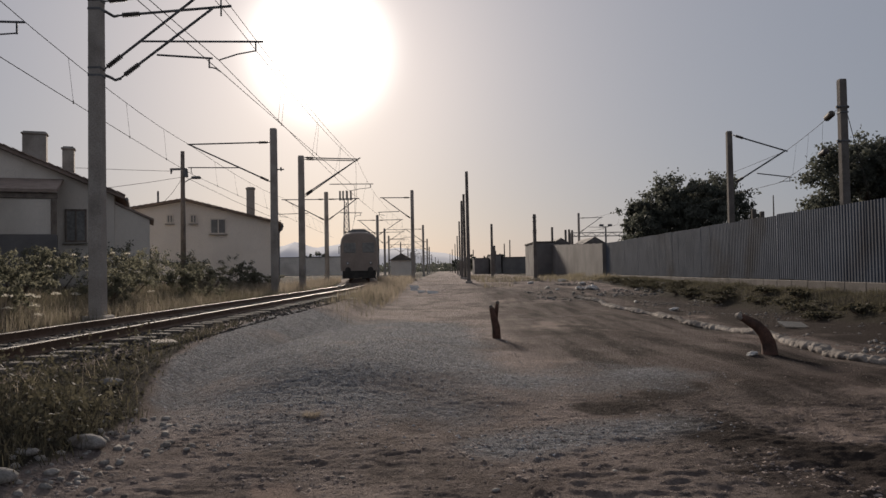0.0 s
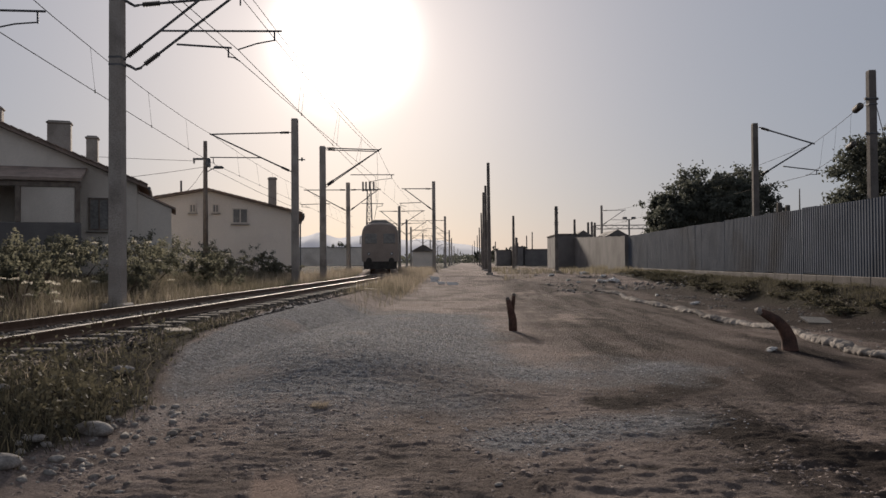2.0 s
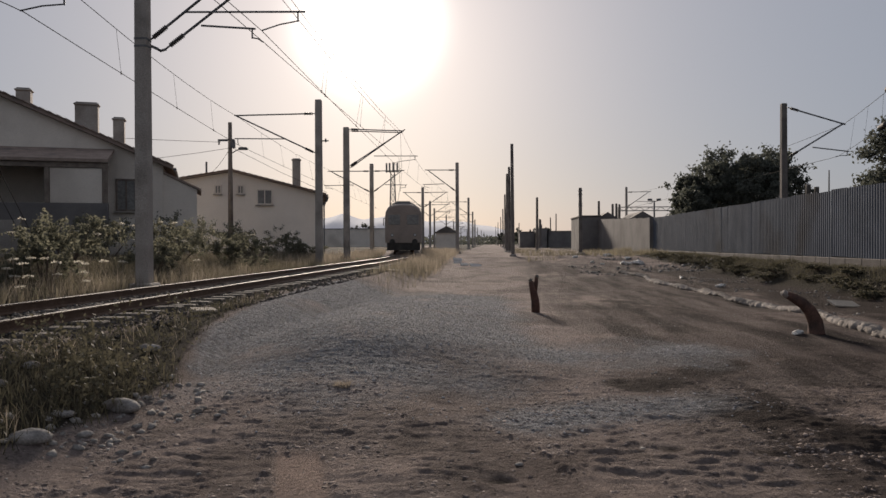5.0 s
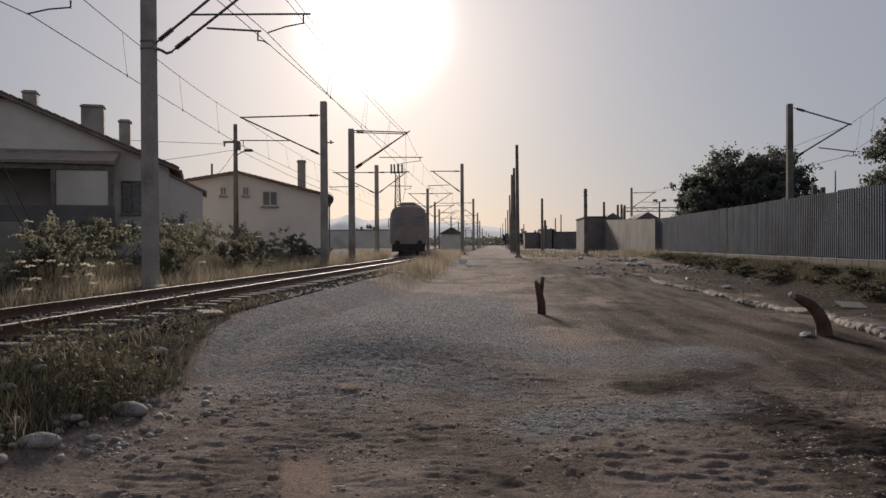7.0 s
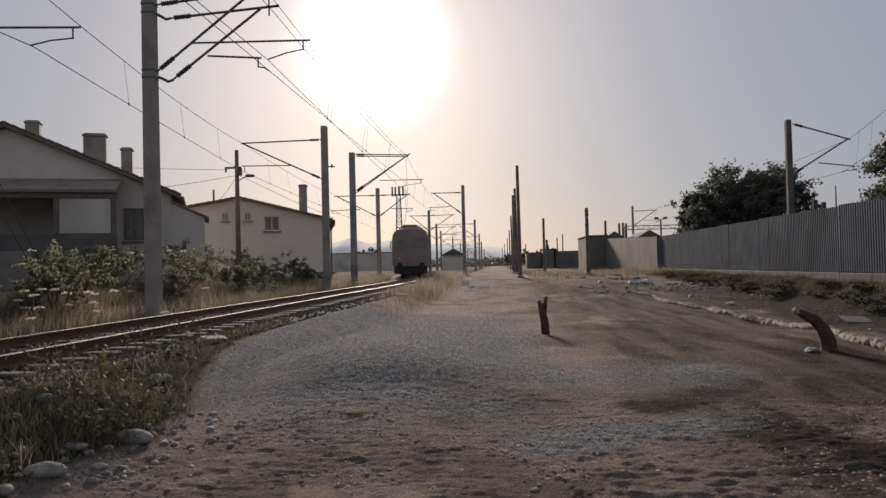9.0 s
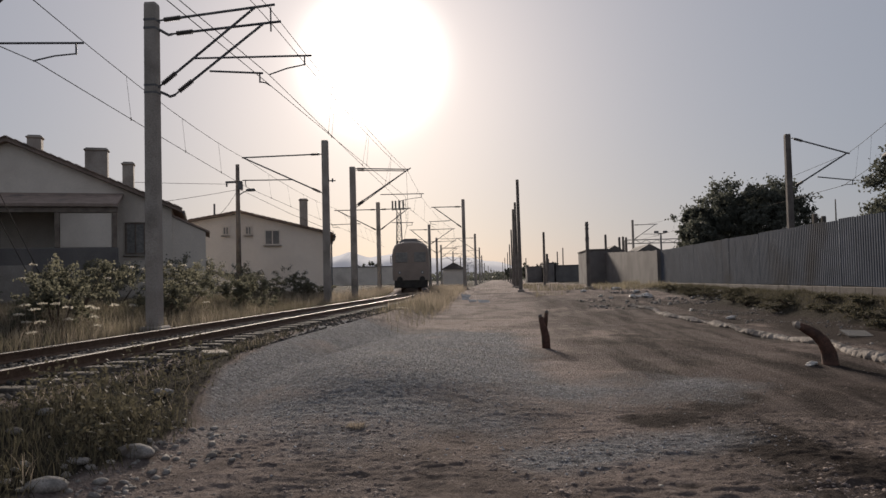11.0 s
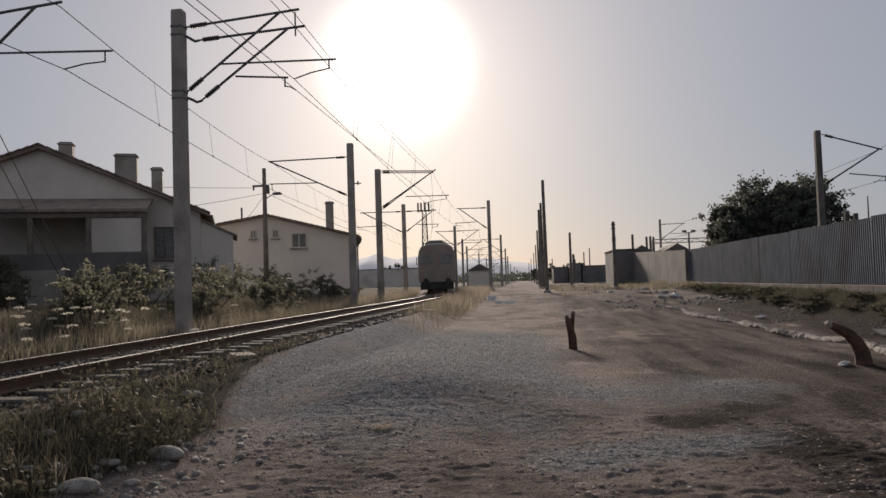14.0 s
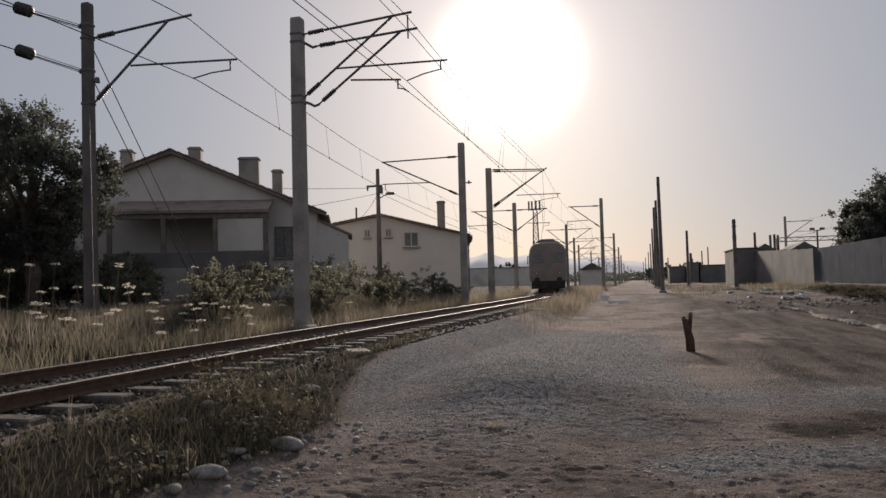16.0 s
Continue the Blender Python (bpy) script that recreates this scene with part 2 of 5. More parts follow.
def single(name, bm, material, label, category, group="", kind="", m=None, smooth=False):
    """A thing of one mesh."""
    ob = new(name, mesh_of(name, bm, material, smooth))
    if m is not None:
        ob.matrix_basis = m
    return tagged(ob, label, category, group, kind)


def soup(name, verts, faces, material, smooth=False):
    """A mesh from arrays of corners and faces with one count of corners each."""
    me = bpy.data.meshes.new(name)
    verts, faces = np.asarray(verts, np.float32), np.asarray(faces, np.int32)
    k = faces.shape[1]
    me.vertices.add(len(verts)); me.vertices.foreach_set("co", verts.ravel())
    me.loops.add(faces.size); me.loops.foreach_set("vertex_index", faces.ravel())
    me.polygons.add(len(faces))
    me.polygons.foreach_set("loop_start", np.arange(0, faces.size, k, dtype=np.int32))
    if smooth:
        me.polygons.foreach_set("use_smooth", np.ones(len(faces), bool))
    me.update(calc_edges=True)
    me.validate()
    for m in material if isinstance(material, (list, tuple)) else [material]:
        me.materials.append(m)
    return me


rng = np.random.default_rng(7)


def leaf_mesh(name, centres, size, material, aspect=0.55, droop=0.0):
    """Pointed leaves, one at each centre, turned at random."""
    c = np.asarray(centres)
    n = len(c)
    d = rng.normal(size=(n, 3)); d[:, 2] -= droop
    d /= np.linalg.norm(d, axis=1)[:, None]
    e = np.cross(d, rng.normal(size=(n, 3))); e /= np.linalg.norm(e, axis=1)[:, None]
    s = (size * rng.uniform(0.6, 1.4, n))[:, None]
    v = np.stack([c - d * s / 2, c + e * s * aspect / 2, c + d * s / 2, c - e * s * aspect / 2], 1).reshape(-1, 3)
    return soup(name, v, np.arange(4 * n).reshape(n, 4), material)


def blades(name, base, height, width, material, lean=0.35):
    """Grass blades: each a bent strip of two quads and a tip folded into one."""
    b = np.asarray(base); n = len(b)
    h = (height * rng.uniform(0.5, 1.3, n))[:, None]
    a = rng.uniform(0, math.tau, n)
    side = np.stack([np.cos(a), np.sin(a), 0 * a], 1) * (width * rng.uniform(0.6, 1.3, n))[:, None] / 2
    a2 = rng.uniform(0, math.tau, n)
    off = np.stack([np.cos(a2), np.sin(a2), 0 * a2], 1) * rng.uniform(0.0, lean, n)[:, None] * h
    up = np.array([0, 0, 1.0]) * h
    mid, tip = b + up * 0.55 + off * 0.35, b + up + off
    v = np.stack([b - side, b + side, mid + side * 0.7, mid - side * 0.7, tip + side * 0.12, tip - side * 0.12], 1).reshape(-1, 3)
    i = np.arange(n)[:, None] * 6
    f = np.concatenate([i + [0, 1, 2, 3], i + [3, 2, 4, 5]], 0)
    return soup(name, v, f, material)


# ---- lie of the land ----
def ease(a, b, v):
    t = np.clip((np.asarray(v, float) - a) / (b - a), 0, 1)
    return t * t * (3 - 2 * t)


TRACK_Y = [-80, 0, 15, 32, 44, 54, 66, 85, 106, 140, 200, 400]
TRACK_X = [-7.4, -6.3, -6.2, -5.85, -5.6, -5.85, -7.15, -9.2, -11.3, -14.0, -17.0, -24.0]


def track_x(y):
    """Centre of the track, rounded off between its bends."""
    return sum(np.interp(np.asarray(y, float) + d, TRACK_Y, TRACK_X) for d in (-6, -3, 0, 3, 6)) / 5


def wob(x, y, s, k):
    """Cheap smooth unevenness."""
    x, y = np.asarray(x, float) * s, np.asarray(y, float) * s
    return (np.sin(x * 1.7 + 1.3 * k + 0.8 * np.sin(y * 1.1 + k)) * np.cos(y * 1.9 + 2.1 * k + 0.9 * np.sin(x * 1.3 - k))
            + 0.5 * np.sin(x * 3.9 - y * 2.7 + k) * np.cos(y * 4.3 + x * 1.5 + 3 * k)) / 1.5


_table = np.random.default_rng(3).random((256, 256))


def vnoise(x, y, seed=0):
    """Smooth random unevenness, 0 to 1, one lump to the metre."""
    x, y = np.asarray(x, float) + 17.3 * seed, np.asarray(y, float) - 9.7 * seed
    i, j = np.floor(x).astype(int), np.floor(y).astype(int)
    u, v = x - i, y - j
    u, v = u * u * (3 - 2 * u), v * v * (3 - 2 * v)
    h = lambda a, b: _table[a % 256, b % 256]
    return (h(i, j) * (1 - u) + h(i + 1, j) * u) * (1 - v) + (h(i, j + 1) * (1 - u) + h(i + 1, j + 1) * u) * v


def rough(x, y, scale, octaves, seed=0):
    """Several sizes of unevenness added up, about -1 to 1."""
    total, amp = 0.0, 1.0
    for k in range(octaves):
        total = total + amp * (vnoise(x * scale * 2 ** k, y * scale * 2 ** k, seed + k) * 2 - 1)
        amp *= 0.55
    return total


RAIL_Z = 0.72


def land(x, y):
    """Height of the ground."""
    x, y = np.asarray(x, float), np.asarray(y, float)
    far = ease(26, 62, y)
    road = 0.70 * far
    z = road + 0.48 * np.exp(-((x + 1.7) / 1.9) ** 2 - np.where(y < 11.3, ((y - 11.3) / 2.4) ** 2, ((y - 11.3) / 7.5) ** 2)) * (1 - far)
    tx = track_x(y)
    bed = 0.50 * ease(tx + 3.6, tx + 1.9, x)
    left = 0.45 * ease(tx - 2.2, tx - 5.0, x)
    z = np.maximum(z, bed) + left * (1 - 0.3 * far)
    bank = ease(10.0, 12.5, x)
    z = z + (0.68 - road * 0.75) * bank * (1 - ease(70, 110, y))
    z = z + 0.05 * wob(x, y, 0.55, 1.0) * (1 - bed * 1.6) + 0.12 * bank * (1 - ease(12.6, 13.0, x)) * wob(x, y, 1.3, 4.0)
    return z


def streak(x, y, a, b, w):
    """1 along the line from a to b, fading out over the width w."""
    dx, dy = b[0] - a[0], b[1] - a[1]
    k = np.clip(((x - a[0]) * dx + (y - a[1]) * dy) / (dx * dx + dy * dy), 0, 1)
    return np.exp(-((x - a[0] - k * dx) ** 2 + (y - a[1] - k * dy) ** 2) / w ** 2)


HOLLOWS = ((1.55, 6.15, 0.17), (1.12, 6.0, 0.14), (0.85, 5.85, 0.12), (2.3, 6.1, 0.15), (-0.35, 6.4, 0.20), (0.2, 5.2, 0.14))


EDGE_Y = [3.0, 6.4, 8.0, 8.8, 10.7, 12.6, 15.1, 20.0, 26.0, 60.0]
EDGE_X = [-3.5, -3.1, -3.12, -3.4, -3.85, -4.05, -4.25, -4.5, -4.4, -4.4]


def edge_x(y):
    """Where the overgrown verge ends and the gravel heap begins."""
    return np.interp(y, EDGE_Y, EDGE_X)


def gravel_cover(x, y):
    """Where loose grey gravel lies on the dirt."""
    e = edge_x(y)
    a = 0.95 * ease(e - 0.12, e + 0.16, x) * np.exp(-(np.maximum(x + 1.3, 0) / 2.2) ** 4 - ((y - 16.0) / 8.3) ** 6)
    b = 0.80 * streak(x, y, (0.0, 9.9), (2.5, 11.4), 1.25)
    c = 0.72 * streak(x, y, (0.6, 7.1), (2.3, 8.0), 0.55)
    return np.clip(np.maximum(np.maximum(a, b), c) * (1.05 + 0.35 * rough(x, y, 0.8, 3, 11)), 0, 1)


def ruts(x, y):
    """Wheel tracks and churned dirt near the camera."""
    near = np.exp(-((np.asarray(y) - 6) / 6) ** 2) * ease(-3.4, -2.0, x) * ease(11, 9, x)
    lane = 0.0
    for off in (0.0, 1.7):
        cx = 3.3 + off - 0.055 * (y - 6)
        lane = lane - 0.025 * np.exp(-((x - cx) / 0.28) ** 2) + 0.015 * np.exp(-((np.abs(x - cx) - 0.42) / 0.16) ** 2)
    # broken flakes of dried mud, wider than deep, in drifts
    flake = rough(x * 0.6, y * 1.2, 6.4, 3, 31)
    ripple = 0.016 * ease(0.0, 0.5, flake) * (0.35 + 0.65 * ease(-0.4, 0.4, rough(x, y, 0.6, 2, 7))) * np.exp(-((y - 5.5) / 3.4) ** 2)
    crest = 1 - np.abs(rough(x * 0.8 + 0.15 * rough(x, y, 3.0, 2, 81), y, 7.0, 2, 83))
    ripple = ripple + 0.020 * (np.clip(crest, 0, 1) ** 2 - 0.4) * (0.5 + 0.5 * ease(-0.5, 0.3, rough(x, y, 0.7, 2, 85)))
    lump = 0.005 * rough(x * 0.8, y, 1.1, 2, 5) + 0.008 * rough(x * 0.7, y, 7.5, 3, 9)
    body = near * (lane + ripple + lump) * (1 - 0.5 * gravel_cover(x, y))
    for hx, hy, hr in HOLLOWS:
        body = body - 0.022 * np.exp(-((x - hx) / hr) ** 2 - ((y - hy) / (hr * 0.7)) ** 2)
    # crisp tyre prints
    for cx, sl, y0, y1 in ((-1.13, -0.28, 4.0, 6.15), (0.55, -0.32, 4.0, 6.6), (3.4, -0.45, 4.6, 6.3)):
        u = np.asarray(x) - cx - sl * (np.asarray(y) - 5.2)
        window = ease(0.21, 0.17, np.abs(u)) * ease(y0, y0 + 0.2, y) * ease(y1, y1 - 0.4, y)
        tread = -0.014 + 0.005 * np.sin(np.asarray(y) * 78 + 6 * np.abs(u)) * np.cos(u * 46)
        body = body * (1 - 0.85 * window) + tread * window
    return body


def spaced(lo, hi, near, step, grow):
    """Coordinates that lie step apart round the interval near and ever wider beyond it."""
    mid = list(np.arange(near[0], near[1] + step / 2, step))
    a, s = [], step
    v = near[0]
    while v > lo:
        s *= grow; v -= s; a.append(max(v, lo))
    b, s, v = [], step, near[1]
    while v < hi:
        s *= grow; v += s; b.append(min(v, hi))
    return np.array(a[::-1] + mid + b)


# one sheet of ground out to the horizon
gx = spaced(-3000, 3000, (-4.2, 6.0), 0.027, 1.08)
gy = spaced(-300, 4500, (4.0, 9.0), 0.027, 1.035)
X, Y = np.meshgrid(gx, gy)
Z = land(X, Y) + ruts(X, Y)
nx, ny = len(gx), len(gy)
idx = np.arange(nx * ny).reshape(ny, nx)
quads = np.stack([idx[:-1, :-1], idx[:-1, 1:], idx[1:, 1:], idx[1:, :-1]], -1).reshape(-1, 4)


def ground_material():
    m = surface("worn_ground", (0.26, 0.212, 0.190), (0.36, 0.298, 0.27), 0.8, 0.95, 1.0, 30.0, (0.15, 0.12, 0.108), dist=0.03)
    n, l = m.node_tree.nodes, m.node_tree.links
    p = n["Principled BSDF"]
    p.inputs["Specular IOR Level"].default_value = 0.015
    old = p.inputs["Base Color"].links[0].from_socket
    # streaks dragged along the road by wheels; colour also darkened, partly for weaker glare
    geo0 = n.new("ShaderNodeNewGeometry")
    mp = n.new("ShaderNodeMapping"); mp.inputs["Scale"].default_value = (1.6, 0.16, 1.0); mp.inputs["Rotation"].default_value = (0, 0, radians(4))
    l.new(geo0.outputs["Position"], mp.inputs["Vector"])
    sn = n.new("ShaderNodeTexNoise"); sn.inputs["Scale"].default_value = 1.0; sn.inputs["Detail"].default_value = 7.0; sn.inputs["Roughness"].default_value = 0.6
    l.new(mp.outputs[0], sn.inputs["Vector"])
    sr = n.new("ShaderNodeMapRange"); sr.inputs[1].default_value, sr.inputs[2].default_value, sr.inputs[3].default_value, sr.inputs[4].default_value = 0.40, 0.62, 0.19, 0.62
    l.new(sn.outputs[0], sr.inputs[0])
    lane_at = n.new("ShaderNodeAttribute"); lane_at.attribute_name = "lane"
    lm = n.new("ShaderNodeMix"); lm.data_type = "FLOAT"; lm.inputs[2].default_value = 1.0
    l.new(lane_at.outputs["Fac"], lm.inputs[0]); l.new(sr.outputs[0], lm.inputs[3])
    sv = n.new("ShaderNodeVectorMath"); sv.operation = "SCALE"
    l.new(old, sv.inputs[0]); l.new(lm.outputs[0], sv.inputs["Scale"])
    old = sv.outputs[0]
    # dark brown blotches and pale dusty ones with ragged edges
    for sc, lo, hi, tone in ((0.55, 0.50, 0.60, (0.125, 0.10, 0.09, 1)), (0.42, 0.56, 0.66, (0.36, 0.29, 0.255, 1))):
        bn = n.new("ShaderNodeTexNoise"); bn.inputs["Scale"].default_value = sc; bn.inputs["Detail"].default_value = 10.0; bn.inputs["Roughness"].default_value = 0.65
        off = n.new("ShaderNodeMapping"); off.inputs["Location"].default_value = (sc * 40, 3.0, 0); off.inputs["Scale"].default_value = (1.0, 0.55, 1.0); off.inputs["Rotation"].default_value = (0, 0, radians(12))
        l.new(geo0.outputs["Position"], off.inputs["Vector"]); l.new(off.outputs[0], bn.inputs["Vector"])
        br = n.new("ShaderNodeMapRange"); br.inputs[1].default_value, br.inputs[2].default_value = lo, hi
        l.new(bn.outputs[0], br.inputs[0])
        bk = n.new("ShaderNodeMath"); bk.operation = "MULTIPLY"; bk.inputs[1].default_value = 0.75
        l.new(br.outputs[0], bk.inputs[0])
        bx = n.new("ShaderNodeMix"); bx.data_type = "RGBA"; bx.inputs[7].default_value = tone
        l.new(bk.outputs[0], bx.inputs[0]); l.new(old, bx.inputs[6])
        old = bx.outputs[2]
    dark_soil = n.new("ShaderNodeAttribute"); dark_soil.attribute_name = "dark_soil"
    dm = n.new("ShaderNodeMix"); dm.data_type = "RGBA"; dm.inputs[7].default_value = (0.058, 0.047, 0.042, 1)
    l.new(dark_soil.outputs["Fac"], dm.inputs[0]); l.new(old, dm.inputs[6])
    old = dm.outputs[2]
    # dust pressed smooth and pale by tyres
    pr = n.new("ShaderNodeAttribute"); pr.attribute_name = "print"
    pm = n.new("ShaderNodeMix"); pm.data_type = "RGBA"; pm.inputs[7].default_value = (0.37, 0.28, 0.235, 1)
    l.new(pr.outputs["Fac"], pm.inputs[0]); l.new(old, pm.inputs[6])
    old = pm.outputs[2]
    at_mask = n.new("ShaderNodeAttribute"); at_mask.attribute_name = "gravel"
    at_veg = n.new("ShaderNodeAttribute"); at_veg.attribute_name = "turf"
    geo = n.new("ShaderNodeNewGeometry")
    vor = n.new("ShaderNodeTexVoronoi"); vor.inputs["Scale"].default_value = 21.0
    l.new(geo.outputs["Position"], vor.inputs["Vector"])
    sep = n.new("ShaderNodeSeparateColor"); l.new(vor.outputs["Color"], sep.inputs[0])
    peb = n.new("ShaderNodeMix"); peb.data_type = "RGBA"
    peb.inputs[6].default_value, peb.inputs[7].default_value = (0.14, 0.137, 0.140, 1), (0.31, 0.305, 0.31, 1)
    l.new(sep.outputs[0], peb.inputs[0])
    ragged = n.new("ShaderNodeTexNoise"); ragged.inputs["Scale"].default_value = 1.1; ragged.inputs["Detail"].default_value = 8.0
    l.new(geo.outputs["Position"], ragged.inputs["Vector"])
    s1 = n.new("ShaderNodeMath"); s1.operation = "ADD"; l.new(at_mask.outputs["Fac"], s1.inputs[0]); l.new(ragged.outputs[0], s1.inputs[1])
    r1 = n.new("ShaderNodeMapRange"); r1.inputs[1].default_value, r1.inputs[2].default_value = 0.72, 1.28
    l.new(s1.outputs[0], r1.inputs[0])
    m1 = n.new("ShaderNodeMix"); m1.data_type = "RGBA"
    l.new(r1.outputs[0], m1.inputs[0]); l.new(old, m1.inputs[6]); l.new(peb.outputs[2], m1.inputs[7])
    s2 = n.new("ShaderNodeMath"); s2.operation = "ADD"; l.new(at_veg.outputs["Fac"], s2.inputs[0]); l.new(ragged.outputs[0], s2.inputs[1])
    r2 = n.new("ShaderNodeMapRange"); r2.inputs[1].default_value, r2.inputs[2].default_value = 0.9, 1.2
    l.new(s2.outputs[0], r2.inputs[0])
    m2 = n.new("ShaderNodeMix"); m2.data_type = "RGBA"; m2.inputs[7].default_value = (0.055, 0.048, 0.038, 1)
    l.new(r2.outputs[0], m2.inputs[0]); l.new(m1.outputs[2], m2.inputs[6])
    l.new(m2.outputs[2], p.inputs["Base Color"])
    crumb = n.new("ShaderNodeTexNoise"); crumb.inputs["Scale"].default_value = 17.0; crumb.inputs["Detail"].default_value = 9.0; crumb.inputs["Roughness"].default_value = 0.72
    l.new(geo.outputs["Position"], crumb.inputs["Vector"])
    b1 = n.new("ShaderNodeBump"); b1.inputs["Strength"].default_value, b1.inputs["Distance"].default_value = 1.0, 0.11
    l.new(crumb.outputs[0], b1.inputs["Height"]); l.new(p.inputs["Normal"].links[0].from_socket, b1.inputs["Normal"])
    b2 = n.new("ShaderNodeBump"); b2.inputs["Distance"].default_value = 0.02
    l.new(vor.outputs["Distance"], b2.inputs["Height"]); l.new(r1.outputs[0], b2.inputs["Strength"])
    l.new(b1.outputs[0], b2.inputs["Normal"])
    b2.invert = True
    l.new(b2.outputs[0], p.inputs["Normal"])
    return m


def lane_cover(x, y):
    """Where wheels have dragged streaks and the ground colour is darkened overall."""
    return np.maximum(ease(1.2, 2.6, x) * ease(9.5, 8.0, x) * ease(60, 40, y), 0.40 * ease(9.0, 7.0, y) * ease(-2.5, -1.5, x))


def dark_soil_cover(x, y):
    """Patches of dark soil, with the sunk hollows and the bank darkened too."""
    a = np.maximum(1.15 * streak(x, y, (2.5, 7.85), (3.5, 6.0), 0.42), 0.85 * streak(x, y, (1.9, 8.8), (3.2, 10.5), 0.42))
    for hx, hy, hr in HOLLOWS:
        a = np.maximum(a, 0.62 * np.exp(-((x - hx) / hr) ** 2 - ((y - hy) / (hr * 0.7)) ** 2))
    b = 0.95 * np.exp(-((x - 9.8) / 1.7) ** 4) * ease(46, 34, y)
    c = 0.36 * np.exp(-((x - 4.6 - 0.5 * (7 - y)) / 1.0) ** 2 - ((y - 8.0) / 3.0) ** 2)
    a = np.maximum(a, c)
    d = 1.1 * streak(x, y, (-3.55, 8.3), (-4.35, 11.6), 0.5) * ease(edge_x(y) + 0.05, edge_x(y) - 0.1, x)
    m = np.maximum.reduce([a, b, d])
    return np.clip(ease(0.2, 0.65, m + 0.35 * rough(x * 1.0, y, 1.0, 4, 13) * ease(0.05, 0.35, m)), 0, 1)


def print_cover(x, y):
    """The clearest tyre print."""
    u = np.abs(x + 1.13 + 0.28 * (y - 5.2))
    return 0.8 * ease(0.19, 0.15, u) * ease(6.15, 5.8, y) * ease(3.6, 4.0, y)


def turf_cover(x, y):
    tx = track_x(y)
    e = edge_x(y)
    verge = ease(e + 0.12, e - 0.25, x) * ease(tx + 1.5, tx + 2.0, x)
    beyond = ease(tx - 1.6, tx - 2.4, x)
    bank = ease(9.9, 10.9, x)
    middle = ease(24, 42, y) * ease(-2.0, -3.4, x) * ease(tx + 1.5, tx + 2.0, x)
    return np.clip(np.maximum.reduce([verge, beyond, bank, middle]), 0, 1)


me = soup("ground", np.stack([X, Y, Z], -1).reshape(-1, 3), quads, ground_material(), True)
for key, fn in (("gravel", gravel_cover), ("turf", turf_cover), ("lane", lane_cover), ("dark_soil", dark_soil_cover), ("print", print_cover)):
    me.attributes.new(key, "FLOAT", "POINT").data.foreach_set("value", fn(X, Y).ravel().astype(np.float32))
ground = tagged(new("ground", me), "dusty brown dirt yard with grey gravel and tyre ruts", "ground", kind="structure")

# ---- railway track ----
track = thing("railway_track", "single railway track with worn steel rails on dark ballast", "track", kind="structure")
RAIL_OUT = [(-0.065, -0.15), (0.065, -0.15), (0.065, -0.135), (0.012, -0.11), (0.012, -0.035), (0.034, -0.03), (0.034, -0.004), (-0.034, -0.004), (-0.034, -0.03), (-0.012, -0.035), (-0.012, -0.11), (-0.065, -0.135)]


def swept(bm, outline, pts):
    """Sweeps an outline (across, up) along points."""
    rings = []
    for i, p in enumerate(pts):
        d = Vector(pts[min(i + 1, len(pts) - 1)]) - Vector(pts[max(i - 1, 0)])
        s = Vector((d.y, -d.x, 0)).normalized()
        rings.append([bm.verts.new(Vector(p) + s * u + Vector((0, 0, v))) for u, v in outline])
    k = len(outline)
    for a, b in zip(rings, rings[1:]):
        for i in range(k):
            bm.faces.new((a[i], b[i], b[(i + 1) % k], a[(i + 1) % k]))
    bm.faces.new(rings[0]); bm.faces.new(rings[-1][::-1])
    bmesh.ops.recalc_face_normals(bm, faces=bm.faces)


for side in (-0.75, 0.75):
    ys = list(np.arange(-30, 130, 2.0))
    pts = [(float(track_x(y)) + side, y, RAIL_Z) for y in ys]
    bm = bmesh.new(); swept(bm, RAIL_OUT, pts)
    rail = part("rail", bm, M_RAIL, track, "rusty steel rail")
    bm = bmesh.new(); swept(bm, [(-0.033, -0.004), (0.033, -0.004), (0.027, 0.003), (-0.027, 0.003)], pts)
    part("rail_head", bm, M_RAILTOP, rail, "polished running surface")
bm = bmesh.new()
box(bm, (-1.3, -0.12, -0.17), (1.3, 0.12, 0.0), 0.02)
sleeper_mesh = mesh_of("sleeper", bm, M_SLEEPER)
for y in np.arange(2.0, 62.0, 0.62):
    ob = new("sleeper", sleeper_mesh)
    ob.parent = track
    slope = float(track_x(y + 1) - track_x(y - 1)) / 2
    ob.matrix_basis = pose(float(track_x(y)) + random.uniform(-0.03, 0.03), y, RAIL_Z - 0.15, 0, random.uniform(-0.6, 0.6), -math.degrees(math.atan(slope)) + random.uniform(-0.7, 0.7))


# ---- overhead line ----
def insulator(bm, a, b, r=0.055):
    """A ribbed insulator between two points."""
    a, b = Vector(a), Vector(b)
    k = 9
    pts, rad = [], []
    for i in range(2 * k + 1):
        pts.append(a.lerp(b, i / (2 * k))); rad.append(r if i % 2 else r * 0.6)
    pipe(bm, pts, rad, 10)


